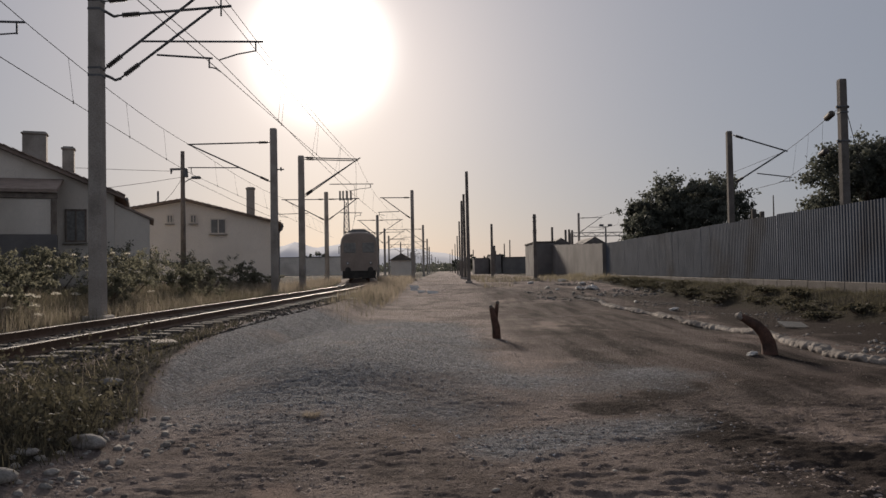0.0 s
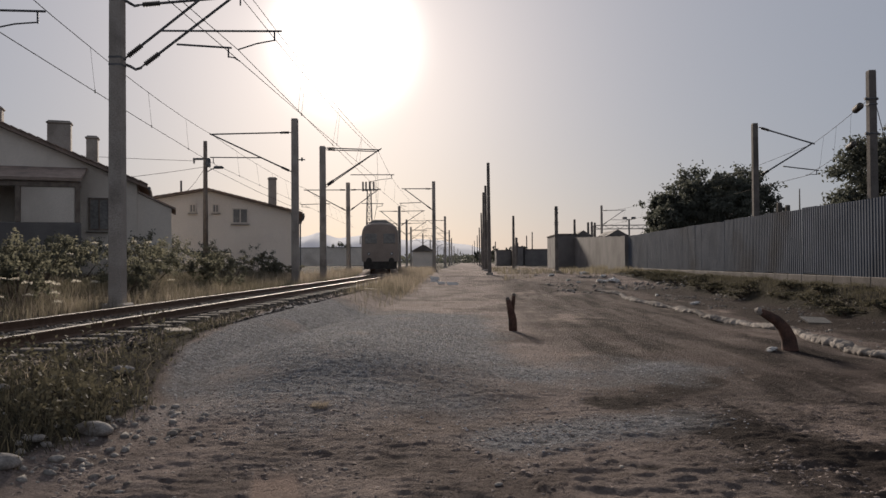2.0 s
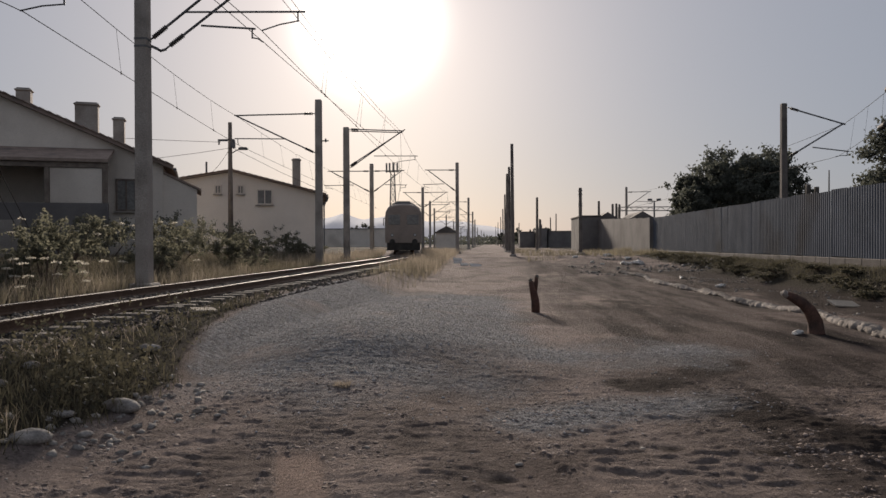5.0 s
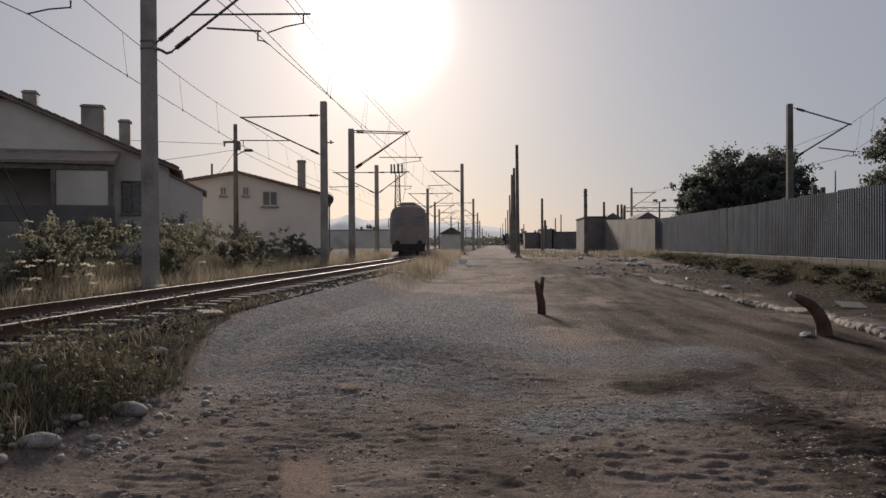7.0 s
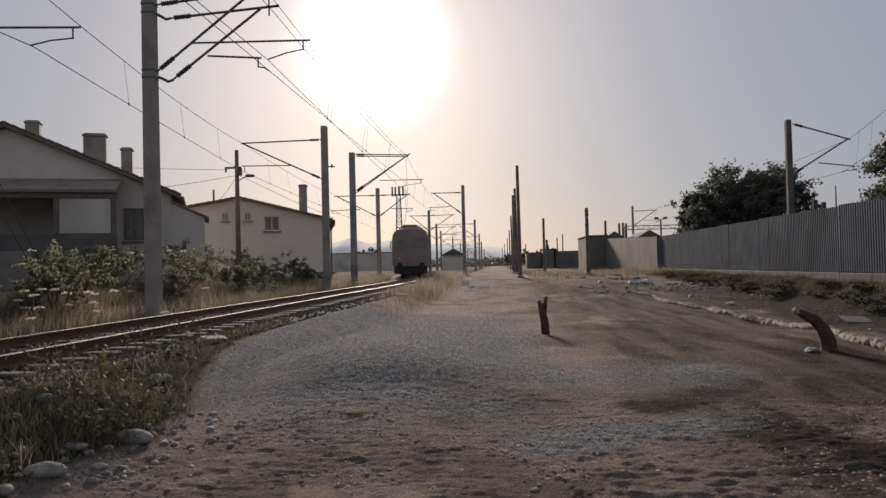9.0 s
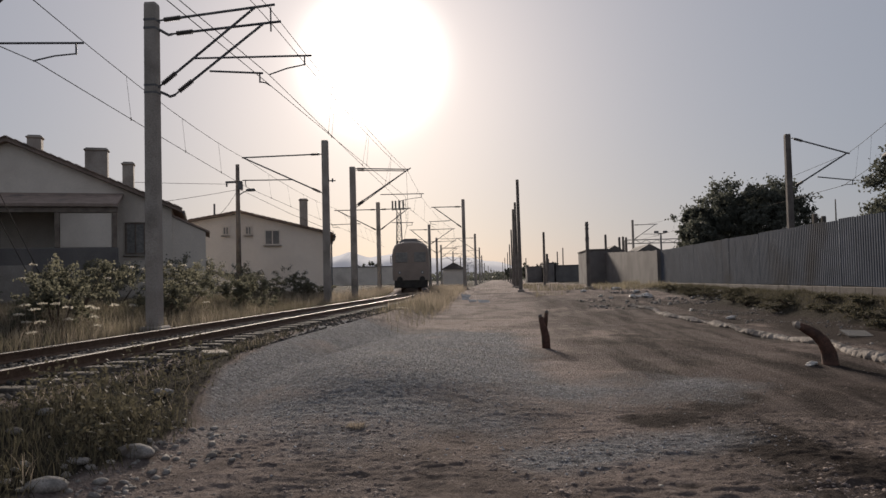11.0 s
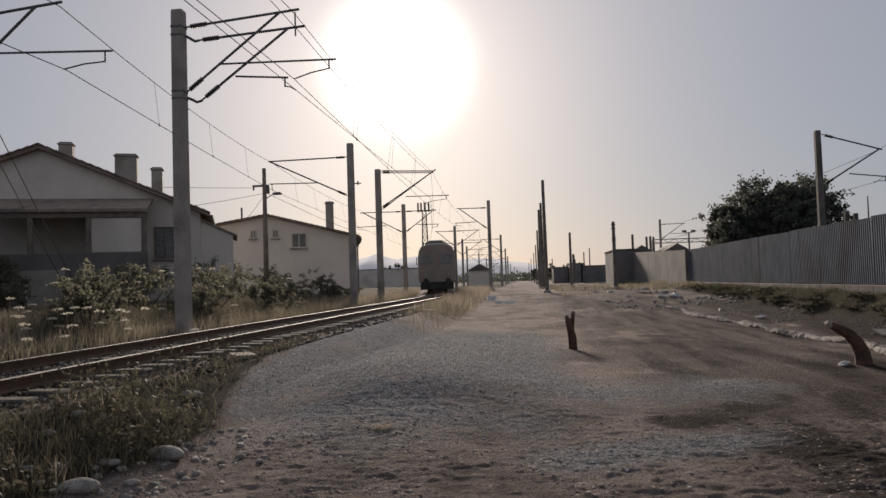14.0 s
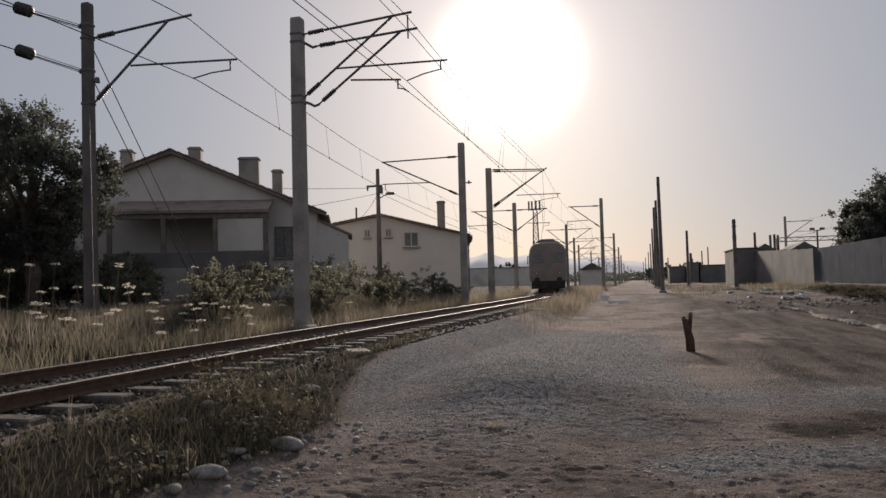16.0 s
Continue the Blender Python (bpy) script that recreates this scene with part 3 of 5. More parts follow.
def cantilever(mast, root_hi, tip_hi, root_lo, tip_lo, reg_a, reg_b, steady, thick=0.03):
    """An arm: top tube, strut with insulators, registration arm and steady arm, in the mast's own space."""
    arm_bm = bmesh.new()
    for a, b in ((root_hi, tip_hi), (root_lo, tip_lo)):
        a, b = Vector(a), Vector(b)
        d = (b - a).normalized()
        tube(arm_bm, a, a + d * 0.16, thick * 0.7)
        tube(arm_bm, a + d * 0.55, b + d * 0.12, thick)
    arm = part("cantilever_arm", arm_bm, M_STEEL, mast)
    for a, b in ((root_hi, tip_hi), (root_lo, tip_lo)):
        a, b = Vector(a), Vector(b)
        d = (b - a).normalized()
        bm = bmesh.new(); insulator(bm, a + d * 0.14, a + d * 0.57, thick * 2.0)
        part("insulator", bm, M_INSUL, arm, "ribbed brown insulator")
    if reg_a:
        bm = bmesh.new(); tube(bm, reg_a, reg_b, thick * 0.75)
        ra, rb, st = Vector(reg_a), Vector(reg_b), Vector(steady)
        tube(bm, rb.lerp(ra, 0.06), rb.lerp(ra, 0.06) - Vector((0, 0, 0.24)), thick * 0.6)
        part("registration_arm", bm, M_STEEL, arm)
        bm = bmesh.new(); pipe(bm, [rb.lerp(ra, 0.06) - Vector((0, 0, 0.22)), (rb.lerp(ra, 0.06) - Vector((0, 0, 0.22))).lerp(st, 0.5) + Vector((0, 0, 0.03)), st], thick * 0.5, 6)
        part("steady_arm", bm, M_STEEL, arm)


def mast_post(mast, h, w0=0.36, w1=0.30, d0=0.36, d1=0.30, material=None):
    bm = bmesh.new()
    box(bm, (-0.5, -0.5, 0), (0.5, 0.5, h), 0.06)
    for v in bm.verts:
        t = v.co.z / h
        v.co.x *= w0 + (w1 - w0) * t; v.co.y *= d0 + (d1 - d0) * t
    part("post", bm, material or M_CONCRETE, mast)
    bm = bmesh.new()
    box(bm, (-w0 * 0.9, -d0 * 0.9, -0.5), (w0 * 0.9, d0 * 0.9, 0.18), 0.04)
    part("footing", bm, M_CONCRETE, mast)


def bands(mast, heights, w):
    for z in heights:
        bm = bmesh.new(); box(bm, (-w / 2, -w / 2, z - 0.03), (w / 2, w / 2, z + 0.03), 0.008)
        part("clamp", bm, M_STEEL, mast)


G_MAST = "masts of the overhead line"


def concrete_mast(x, y, top, label, w=0.34, lean=0.0, material=None):
    base = float(land(x, y)) - 0.02
    mast = thing("catenary_mast", label, "mast", G_MAST, pose(x, y, base, 0, lean, 0))
    mast_post(mast, top - base, w + 0.04, w, w + 0.04, w, material)
    return mast, base


# the near mast with two arms, where two wires overlap
mast, b = concrete_mast(-8.27, 18.5, 8.68, "tall square concrete mast with two steel arms beside track", 0.29)
cantilever(mast, (0.17, 0, 8.24 - b), (3.0, 0, 8.49 - b), (0.15, 0, 6.56 - b), (2.54, 0, 8.39 - b), (1.06, 0, 7.25 - b), (4.02, 0, 7.19 - b), (2.95, 0, 6.76 - b), 0.034)
cantilever(mast, (0.42, 0.16, 7.94 - b), (3.1, 0.16, 8.12 - b), (0.50, 0.16, 6.40 - b), (2.67, 0.16, 8.01 - b), (1.4, 0.16, 6.96 - b), (2.75, 0.16, 6.85 - b), (2.95, 0.16, 6.52 - b), 0.034)
bands(mast, (8.24 - b, 8.03 - b, 6.6 - b, 6.42 - b), 0.308)
bm = bmesh.new(); pipe(bm, [(0.1, 0.16, 6.50 - b), (0.28, 0.16, 6.42 - b), (0.38, 0.16, 6.36 - b), (0.52, 0.16, 6.40 - b)], 0.035)
part("link_bracket", bm, M_STEEL, mast)
bm = bmesh.new(); pipe(bm, [(0.1, 0.16, 8.08 - b), (0.26, 0.16, 7.98 - b), (0.36, 0.16, 7.92 - b), (0.46, 0.16, 7.94 - b)], 0.035)
part("link_bracket", bm, M_STEEL, mast)
bm = bmesh.new(); tube(bm, (3.0, 0.05, 8.45 - b), (3.0, 0.05, 7.85 - b), 0.02)
part("hanger_link", bm, M_STEEL, mast)

# mast beyond the track with anchored wires
mast, b = concrete_mast(-11.8, 15.0, 8.26, "dark round-edged mast with arm and anchored wires by tree", 0.20, -0.6, M_POLE)
cantilever(mast, (0.14, 0, 7.44 - b), (2.55, 0, 7.66 - b), (0.14, 0, 5.93 - b), (2.0, 0, 7.54 - b), (1.12, 0, 6.70 - b), (3.75, 0, 6.56 - b), (2.68, 0, 6.25 - b), 0.032)
bands(mast, (7.75 - b, 7.44 - b, 6.70 - b, 5.93 - b), 0.235)
bm = bmesh.new(); tube(bm, (0.13, 0, 6.47 - b), (0.24, 0, 6.47 - b), 0.03); tube(bm, (0.24, 0, 6.40 - b), (0.24, 0, 6.52 - b), 0.065, 0.045, 10); part("bell_bracket", bm, M_STEEL, mast)
for z in (7.75, 6.70):
    bm = bmesh.new(); tube(bm, (-0.21, 0, z - b), (-0.11, 0, z - b), 0.055, 0.06, 8); part("lug", bm, M_STEEL, mast)
bm = bmesh.new(); tube(bm, (0.17, -0.14, 0.0), (0.13, -0.14, 5.6 - b), 0.013, None, 6)
part("earth_wire", bm, M_RAILTOP, mast, "bright bare earth wire")

mast, b = concrete_mast(-8.2, 37.7, 8.69, "square concrete mast with one arm over the siding", 0.30)
cantilever(mast, (-0.15, 0, 8.02 - b), (-4.0, 0, 7.98 - b), (-0.15, 0, 6.07 - b), (-4.1, 0, 7.95 - b), (-1.7, 0, 6.79 - b), (-4.2, 0, 6.84 - b), (-4.0, 0, 6.52 - b), 0.035)
bm = bmesh.new(); tube(bm, (0.1, 0, 6.67 - b), (0.5, 0, 6.67 - b), 0.03); tube(bm, (0.35, 0, 6.6 - b), (0.35, 0, 6.78 - b), 0.04)
part("wire_bracket", bm, M_STEEL, mast)

mast, b = concrete_mast(-8.5, 46.7, 8.69, "square concrete mast with twin struts beside the track", 0.33)
cantilever(mast, (0.16, 0, 8.58 - b), (3.4, 0, 8.43 - b), (0.16, 0, 6.30 - b), (3.5, 0, 8.45 - b), (1.7, 0, 6.93 - b), (4.36, 0, 6.90 - b), (2.9, 0, 6.5 - b), 0.035)
cantilever(mast, (0.16, 0.22, 8.50 - b), (3.3, 0.22, 8.36 - b), (0.16, 0.22, 6.22 - b), (3.2, 0.22, 8.30 - b), None, None, None, 0.03)


def plain_mast(x, y, top, arms, w=0.30):
    """A mast with arms of given reach to either side."""
    mast, b = concrete_mast(x, y, top, "concrete overhead line mast beside distant track", w)
    for reach in arms:
        s = 1 if reach > 0 else -1
        t = top - b
        cantilever(mast, (0.14 * s, 0, t - 0.65), (reach, 0, t - 0.62), (0.14 * s, 0, t - 2.5), (reach * 0.92, 0, t - 0.72), (reach * 0.42, 0, t - 1.85), (reach * 1.12, 0, t - 1.9), (reach * 0.9, 0, t - 2.2), 0.04)
    return mast


plain_mast(-10.2, 68, 8.68, (2.8, -3.8), 0.32)
plain_mast(-2.62, 68, 8.70, (-2.7,), 0.28)
plain_mast(-8.15, 97, 8.67, (3.1, -2.4), 0.32)
for x, y, arms in ((-9.6, 128, (3.0, -2.6)), (-11.0, 158, (3.0,)), (-10.6, 195, (2.8, -2.8)), (-10.8, 240, (3.0,)), (-3.0, 120, (-2.8,)), (-3.5, 175, (-2.8,)), (-4.0, 230, (-2.8,)), (-12, 290, (3.0, -3.0)), (-5, 290, (-3.0,)), (-12.5, 350, (3.0,)), (-5, 350, (-3.0,)), (-4, 420, ()), (-3, 500, ()), (-12, 430, (3.0,)), (-2, 600, ())):
    plain_mast(x, y, 8.7 + random.uniform(-0.2, 0.2), arms, 0.32)

# masts of the yard behind the sheet fence
mast, b = concrete_mast(15.3, 40.8, 8.7, "dark concrete mast with one arm behind sheet fence", 0.27, 0.0, M_POLE)
cantilever(mast, (0.2, 0, 8.50 - b), (2.97, 0, 7.62 - b), (0.2, 0, 5.92 - b), (2.9, 0, 7.58 - b), (1.43, 0, 6.44 - b), (3.28, 0, 6.20 - b), (2.6, 0, 5.95 - b), 0.04)
mast, b = concrete_mast(15.5, 29.6, 8.69, "dark mast anchoring a wire behind sheet fence", 0.27, 0.0, M_POLE)
bands(mast, (7.62 - b, 7.4 - b, 6.3 - b), 0.32)
for z in (7.62, 6.3):
    for sx in (-1, 1):
        bm = bmesh.new(); tube(bm, (sx * 0.16, 0, z - b), (sx * 0.25, 0, z - b), 0.07, 0.05, 8); part("lug", bm, M_STEEL, mast)


def bare_pole(x, y, top, w, label, fittings=()):
    base = float(land(x, y)) - 0.02
    pole = thing("yard_pole", label, "pole", "bare poles along the yard road", pose(x, y, base, 0, random.uniform(-0.4, 0.4), 0))
    mast_post(pole, top - base, w + 0.06, w, w + 0.06, w, M_POLE)
    bands(pole, [z - base for z in fittings], w + 0.08)
    return pole


for x, y, top in ((1.86, 55.6, 8.7), (2.09, 72.3, 8.7), (1.99, 79.4, 8.7), (2.52, 112.7, 8.7), (2.9, 150, 8.2), (3.48, 183, 8.7), (3.37, 210, 8.7), (3.2, 260, 8.6), (3.0, 320, 8.6)):
    bare_pole(x, y, top, 0.21, "bare concrete pole without arms beside dirt road")
for x, y, top in ((5.1, 80, 6.3), (8.6, 130, 5.6), (9.8, 145, 6.0), (13.6, 170, 7.2), (15.2, 175, 8.2), (11.0, 160, 5.4), (7.5, 190, 6.5)):
    bare_pole(x, y, top, 0.22, "short bare concrete pole near far wall")
bare_pole(7.0, 58.5, 5.72, 0.22, "dark pole with steel fittings beside rubble", (5.5, 5.2, 4.5, 4.35))
for x, y, top in ((13.1, 92, 6.5), (15.2, 95, 6.3), (15.75, 96, 6.4), (16.3, 97, 6.35)):
    bare_pole(x, y, top, 0.24, "stubby dark pole behind far wall")
plain_mast(17.7, 100, 8.7, (3.0,), 0.26)
for x, y, top, w in ((19.77, 46, 5.73, 0.05), (18.61, 46, 4.91, 0.24), (19.08, 46, 4.77, 0.22)):
    bare_pole(x, y, top, w, "dark post standing behind the sheet fence")


# ---- wires ----
def wire(name, pts, r, label, sag=0.0, group="overhead wires"):
    """A wire through the points, sagging between them, as one thing."""
    out = []
    for a, c in zip(pts, pts[1:]):
        a, c = Vector(a), Vector(c)
        k = max(2, int((c - a).length / 3))
        for i in range(k):
            t = i / k
            out.append(a.lerp(c, t) - Vector((0, 0, 4 * sag * t * (1 - t))))
    out.append(Vector(pts[-1]))
    bm = bmesh.new(); pipe(bm, out, r, 5)
    return single(name, bm, M_WIRE, label, "wire", group), out


def span(hi, lo, sag, r=0.009, step=5.0, label="thin dark overhead wire above the track"):
    """Messenger and contact wire with droppers between them."""
    line = thing("overhead_line", label, "overhead wire", "overhead wires")
    for name, pts, s, rr in (("messenger_wire", hi, sag, r), ("contact_wire", lo, 0.03, r)):
        out = []
        for a, c in zip(pts, pts[1:]):
            a, c = Vector(a), Vector(c)
            k = max(2, int((c - a).length / 3))
            out += [a.lerp(c, i / k) - Vector((0, 0, 4 * s * (i / k) * (1 - i / k))) for i in range(k)]
        out.append(Vector(pts[-1]))
        bm = bmesh.new(); pipe(bm, out, rr, 5)
        part(name, bm, M_WIRE, line)
    for (a, c), (d, e) in zip(zip(hi, hi[1:]), zip(lo, lo[1:])):
        a, c, d, e = map(Vector, (a, c, d, e))
        k = int((c - a).length / step)
        for i in range(1, k):
            t = i / k
            p = a.lerp(c, t) - Vector((0, 0, 4 * sag * t * (1 - t)))
            q = d.lerp(e, t) - Vector((0, 0, 4 * 0.03 * t * (1 - t)))
            bm = bmesh.new(); tube(bm, p, q, 0.005, None, 4); tube(bm, q - Vector((0, 0, 0.04)), q + Vector((0, 0, 0.05)), 0.016, None, 5)
            part("dropper", bm, M_WIRE, line)


MAIN = "thin dark contact and messenger wires above the track"
span([(-6.5, -38, 8.6), (-5.27, 18.5, 8.40), (-5.1, 46.7, 8.35), (-5.5, 68, 7.95), (-5.1, 97, 8.0), (-6.4, 128, 8.1), (-7.6, 195, 8.1), (-8, 290, 8.1)],
     [(-6.2, -38, 6.5), (-5.32, 18.5, 6.76), (-5.6, 46.7, 6.5), (-5.4, 68, 6.4), (-5.4, 97, 6.4), (-6.7, 128, 6.4), (-7.8, 195, 6.4), (-8.2, 290, 6.4)], 0.25, 0.009, 6.0, MAIN)
span([(-5.4, -38, 8.6), (-5.17, 18.66, 7.95), (-5.2, 46.9, 8.25), (-7.5, 68, 8.0), (-11.0, 97, 8.2)],
     [(-5.8, -38, 6.5), (-5.32, 18.66, 6.52), (-5.3, 46.9, 6.8), (-7.7, 68, 6.5), (-11.4, 97, 6.5)], 0.22, 0.009, 7.0, MAIN)
span([(-11.5, -32, 8.2), (-9.24, 15.0, 7.6), (-12.3, 37.7, 7.95), (-14.0, 68, 8.2), (-16, 110, 8.2)],
     [(-11.5, -32, 6.3), (-9.1, 15.0, 6.25), (-12.2, 37.7, 6.5), (-13.6, 68, 6.5), (-15.5, 110, 6.5)], 0.25, 0.010, 5.0, "thin dark contact and messenger wires over the siding")
span([(18.3, 40.8, 7.6), (18.8, 100, 8.0)], [(18.0, 40.8, 5.95), (18.4, 100, 6.1)], 0.5, 0.012, 9.0, "thin dark wires of the yard behind fence")
span([(15.4, 29.6, 7.6), (18.3, 40.8, 7.6)], [(15.4, 29.6, 6.3), (18.0, 40.8, 5.95)], 0.05, 0.011, 2.4, "dark anchor wires between two masts behind fence")
wire("stay_wire", [(15.65, 29.6, 7.5), (17.25, 29.6, 0.7)], 0.014, "thin steel stay wire from mast to ground", 0.0, "stay wires")
bm = bmesh.new(); insulator(bm, (15.88, 31.7, 6.24), (16.1, 32.6, 6.21), 0.13)
single("barrel_insulator", bm, M_INSUL, "fat dark barrel insulator on anchor wire", "insulator", smooth=True)
bm = bmesh.new(); insulator(bm, (15.70, 30.8, 7.6), (15.95, 31.7, 7.59), 0.14)
single("barrel_insulator", bm, M_INSUL, "fat dark barrel insulator on anchor wire", "insulator", smooth=True)
for z0, x1, z1 in ((7.70, -13.94, 8.44), (6.68, -13.89, 7.42)):
    a, c = Vector((-11.95, 15.0, z0)), Vector((x1, 15.0, z1))
    wire("anchor_wire", [a, a + (c - a) * 3.0], 0.014, "dark anchor wire tied to mast", 0.03)
    for off in (-0.04, 0.04):
        bm = bmesh.new(); tube(bm, a.lerp(c, 0.05) + Vector((0, 0, off)), a.lerp(c, 0.72) + Vector((0, 0, off)), 0.008, None, 5)
        single("tie_rod", bm, M_WIRE, "thin steel tie rod beside anchor wire", "rod")
    bm = bmesh.new(); insulator(bm, a.lerp(c, 0.74), a.lerp(c, 0.93), 0.15)
    single("barrel_insulator", bm, M_INSUL, "fat dark barrel insulator on anchor wire", "insulator", smooth=True)
wire("stay_wire", [(-11.7, 15.0, 7.14), (-13.86, 24.0, 0.75)], 0.012, "thin steel stay wire from mast to ground", 0.0, "stay wires")
wire("stay_wire", [(-11.7, 15.0, 6.42), (-14.21, 24.0, 0.75)], 0.012, "thin steel stay wire from mast to ground", 0.0, "stay wires")

# lamp pole with service wires by the pale shed
base = float(land(-14.85, 44.2))
pole = thing("lamp_pole", "slim pole with street lamp and crossarm by shed", "lamp pole", "", pose(-14.85, 44.2, base))
bm = bmesh.new(); tube(bm, (0, 0, 0), (0, 0, 8.69 - base), 0.16, 0.11, 10); part("post", bm, M_WOOD, pole, smooth=True)
bm = bmesh.new(); box(bm, (-0.72, -0.05, 7.6 - base), (0.25, 0.05, 7.72 - base), 0.01); tube(bm, (-0.66, 0, 7.4 - base), (-0.66, 0, 7.7 - base), 0.05); part("crossarm", bm, M_STEEL, pole)
bm = bmesh.new(); pipe(bm, [(0.1, 0, 6.9 - base), (0.35, 0, 7.05 - base), (0.62, 0, 7.15 - base)], 0.03); arm = part("lamp_arm", bm, M_STEEL, pole)
bm = bmesh.new(); box(bm, (0.5, -0.13, 7.08 - base), (1.05, 0.13, 7.24 - base), 0.06, pose(0, 0, 0)); part("lamp_head", bm, M_STEEL, arm, "grey street lamp head")
bm = bmesh.new(); tube(bm, (0.16, 0, 7.2 - base), (0.16, 0, 7.65 - base), 0.16, 0.14, 12); part("transformer_can", bm, M_STEEL, pole)
for a, c in (((-15.4, 44.2, 7.55), (-24, 30, 6.6)), ((-14.9, 44.2, 7.2), (-18.2, 32.5, 5.0)), ((-14.9, 44.2, 7.1), (-17.0, 47.0, 6.0)), ((-14.7, 44.2, 7.2), (-10.2, 49, 4.9))):
    wire("service_wire", [a, c], 0.012, "thin black service wire to lamp pole", 0.1, "service wires")


# ---- houses ----
def gable_house(name, label, m, x0, xr, x1, z0, z_eave0, z_ridge, z_eave1, y0, y1, wall_mat, over=0.45, thick=0.16):
    """A house whose gable faces the camera's side, its ridge running away; walls with thickness, two roof slopes and verge tiles."""
    h = thing(name, label, "house", m=m)
    t = 0.3
    for ya, yb in ((y0, y0 + t), (y1 - t, y1)):
        bm = bmesh.new(); extrude(bm, [(x0, z0), (x1, z0), (x1, z_eave1), (xr, z_ridge), (x0, z_eave0)], "y", ya, yb); part("gable_wall", bm, wall_mat, h)
    for xa, ze in ((x0, z_eave0), (x1 - t, z_eave1)):
        bm = bmesh.new(); box(bm, (xa, y0 + t, z0), (xa + t, y1 - t, ze), 0.01); part("side_wall", bm, wall_mat, h)
    for xe, ze, s in ((x0, z_eave0, -1), (x1, z_eave1, 1)):
        k = (z_ridge - ze) / abs(xr - xe)
        xo, zo = xe + s * over, ze - k * over
        bm = bmesh.new()
        extrude(bm, [(xr, z_ridge + 0.01), (xo, zo + 0.01), (xo, zo + thick), (xr, z_ridge + thick)], "y", y0 - 0.35, y1 + 0.35)
        slope = part("roof_slope", bm, M_TILE, h, "old clay tile roof slope")
        n = int(math.hypot(xo - xr, zo - z_ridge) / 0.34)
        bm = bmesh.new()
        box(bm, (-0.19, -0.12, 0.0), (0.19, 0.12, 0.05), 0.015)
        tile = mesh_of("verge_tile", bm, M_TILE)
        ang = math.degrees(math.atan2(zo - z_ridge, xo - xr))
        for i in range(n):
            f = (i + 0.5) / n
            ob = new("verge_tile", tile); ob.parent = slope
            ob.matrix_basis = pose(xr + (xo - xr) * f, y0 - 0.33 + random.uniform(-0.02, 0.02), z_ridge + (zo - z_ridge) * f + thick, 0, -ang + s * 5 if s > 0 else 180 - ang - 5, 0)
        bm = bmesh.new(); tube(bm, (xo + s * 0.06, y0 - 0.3, zo + 0.02), (xo + s * 0.06, y1 + 0.3, zo + 0.02), 0.07, None, 8); part("gutter", bm, M_STEEL, h)
    return h


def chimney(at, x, y, w, z0, z1, d=None):
    """A rendered stack with a flared head, on the roof of a house that stands at the pose at."""
    d = d or w
    c = thing("chimney", "sooty rendered chimney stack with flared head on roof", "chimney", "chimneys", at @ pose(x, y, z0))
    h = z1 - z0
    bm = bmesh.new(); box(bm, (-w / 2, -d / 2, 0), (w / 2, d / 2, h - 0.14), 0.02); part("flue", bm, M_CONCRETE, c)
    bm = bmesh.new(); box(bm, (-w / 2 - 0.05, -d / 2 - 0.05, h - 0.14), (w / 2 + 0.05, d / 2 + 0.05, h - 0.05), 0.035); box(bm, (-w / 2 + 0.02, -d / 2 + 0.02, h - 0.05), (w / 2 - 0.02, d / 2 - 0.02, h), 0.02); part("cap", bm, M_CONCRETE, c)


def window_unit(parent, x, y, z, w, h, frame_mat=None):
    """A window on a wall that faces the camera's side."""
    bm = bmesh.new()
    for lo, hi in (((-w / 2, 0), (-w / 2 + 0.07, h)), ((w / 2 - 0.07, 0), (w / 2, h)), ((-w / 2, 0), (w / 2, 0.07)), ((-w / 2, h - 0.07), (w / 2, h)), ((-0.03, 0), (0.03, h))):
        box(bm, (x + lo[0], y - 0.05, z + lo[1]), (x + hi[0], y + 0.03, z + hi[1]))
    win = part("window", bm, frame_mat or M_WOOD, parent, "weathered window with grey frame")
    bm = bmesh.new(); box(bm, (x - w / 2 + 0.02, y - 0.015, z + 0.02), (x + w / 2 - 0.02, y - 0.005, z + h - 0.02)); part("pane", bm, M_GLASS, win)
    bm = bmesh.new(); box(bm, (x - w / 2 - 0.08, y - 0.14, z - 0.07), (x + w / 2 + 0.08, y + 0.0, z - 0.005), 0.01); part("sill", bm, M_CONCRETE, win)


HOUSE = pose(-13.6, 32.0, 0, 0, 0, 21)
house = gable_house("railway_house", "old grimy plastered house with low tiled gable roof", HOUSE, -12.9, -6.22, 0.0, 0.6, 5.04, 7.60, 4.93, 0.0, 6.5, M_PLASTER, 0.42)
for x, w, z0, z1 in ((-8.25, 0.52, 6.6, 7.92), (-5.35, 0.54, 6.9, 8.02), (-3.0, 0.88, 5.9, 7.55), (-1.76, 0.44, 5.5, 6.98)):
    chimney(HOUSE, x, 0.6, w, z0, z1, 0.5)
window_unit(house, -1.45, -0.03, 3.0, 0.8, 1.35)
window_unit(house, -10.8, -0.03, 2.4, 1.0, 1.4)
bm = bmesh.new(); extrude(bm, [(0.004, 0.6), (1.36, 0.6), (1.36, 3.95), (0.004, 4.60)], "y", 0.08, 3.4); annex = part("annex_wall", bm, M_PLASTER, house)
bm = bmesh.new(); extrude(bm, [(0.02, 4.61), (1.54, 3.89), (1.54, 3.98), (0.02, 4.70)], "y", 0.0, 3.55); part("annex_roof", bm, M_TILE, annex, "sloping old tile roof of the annex")
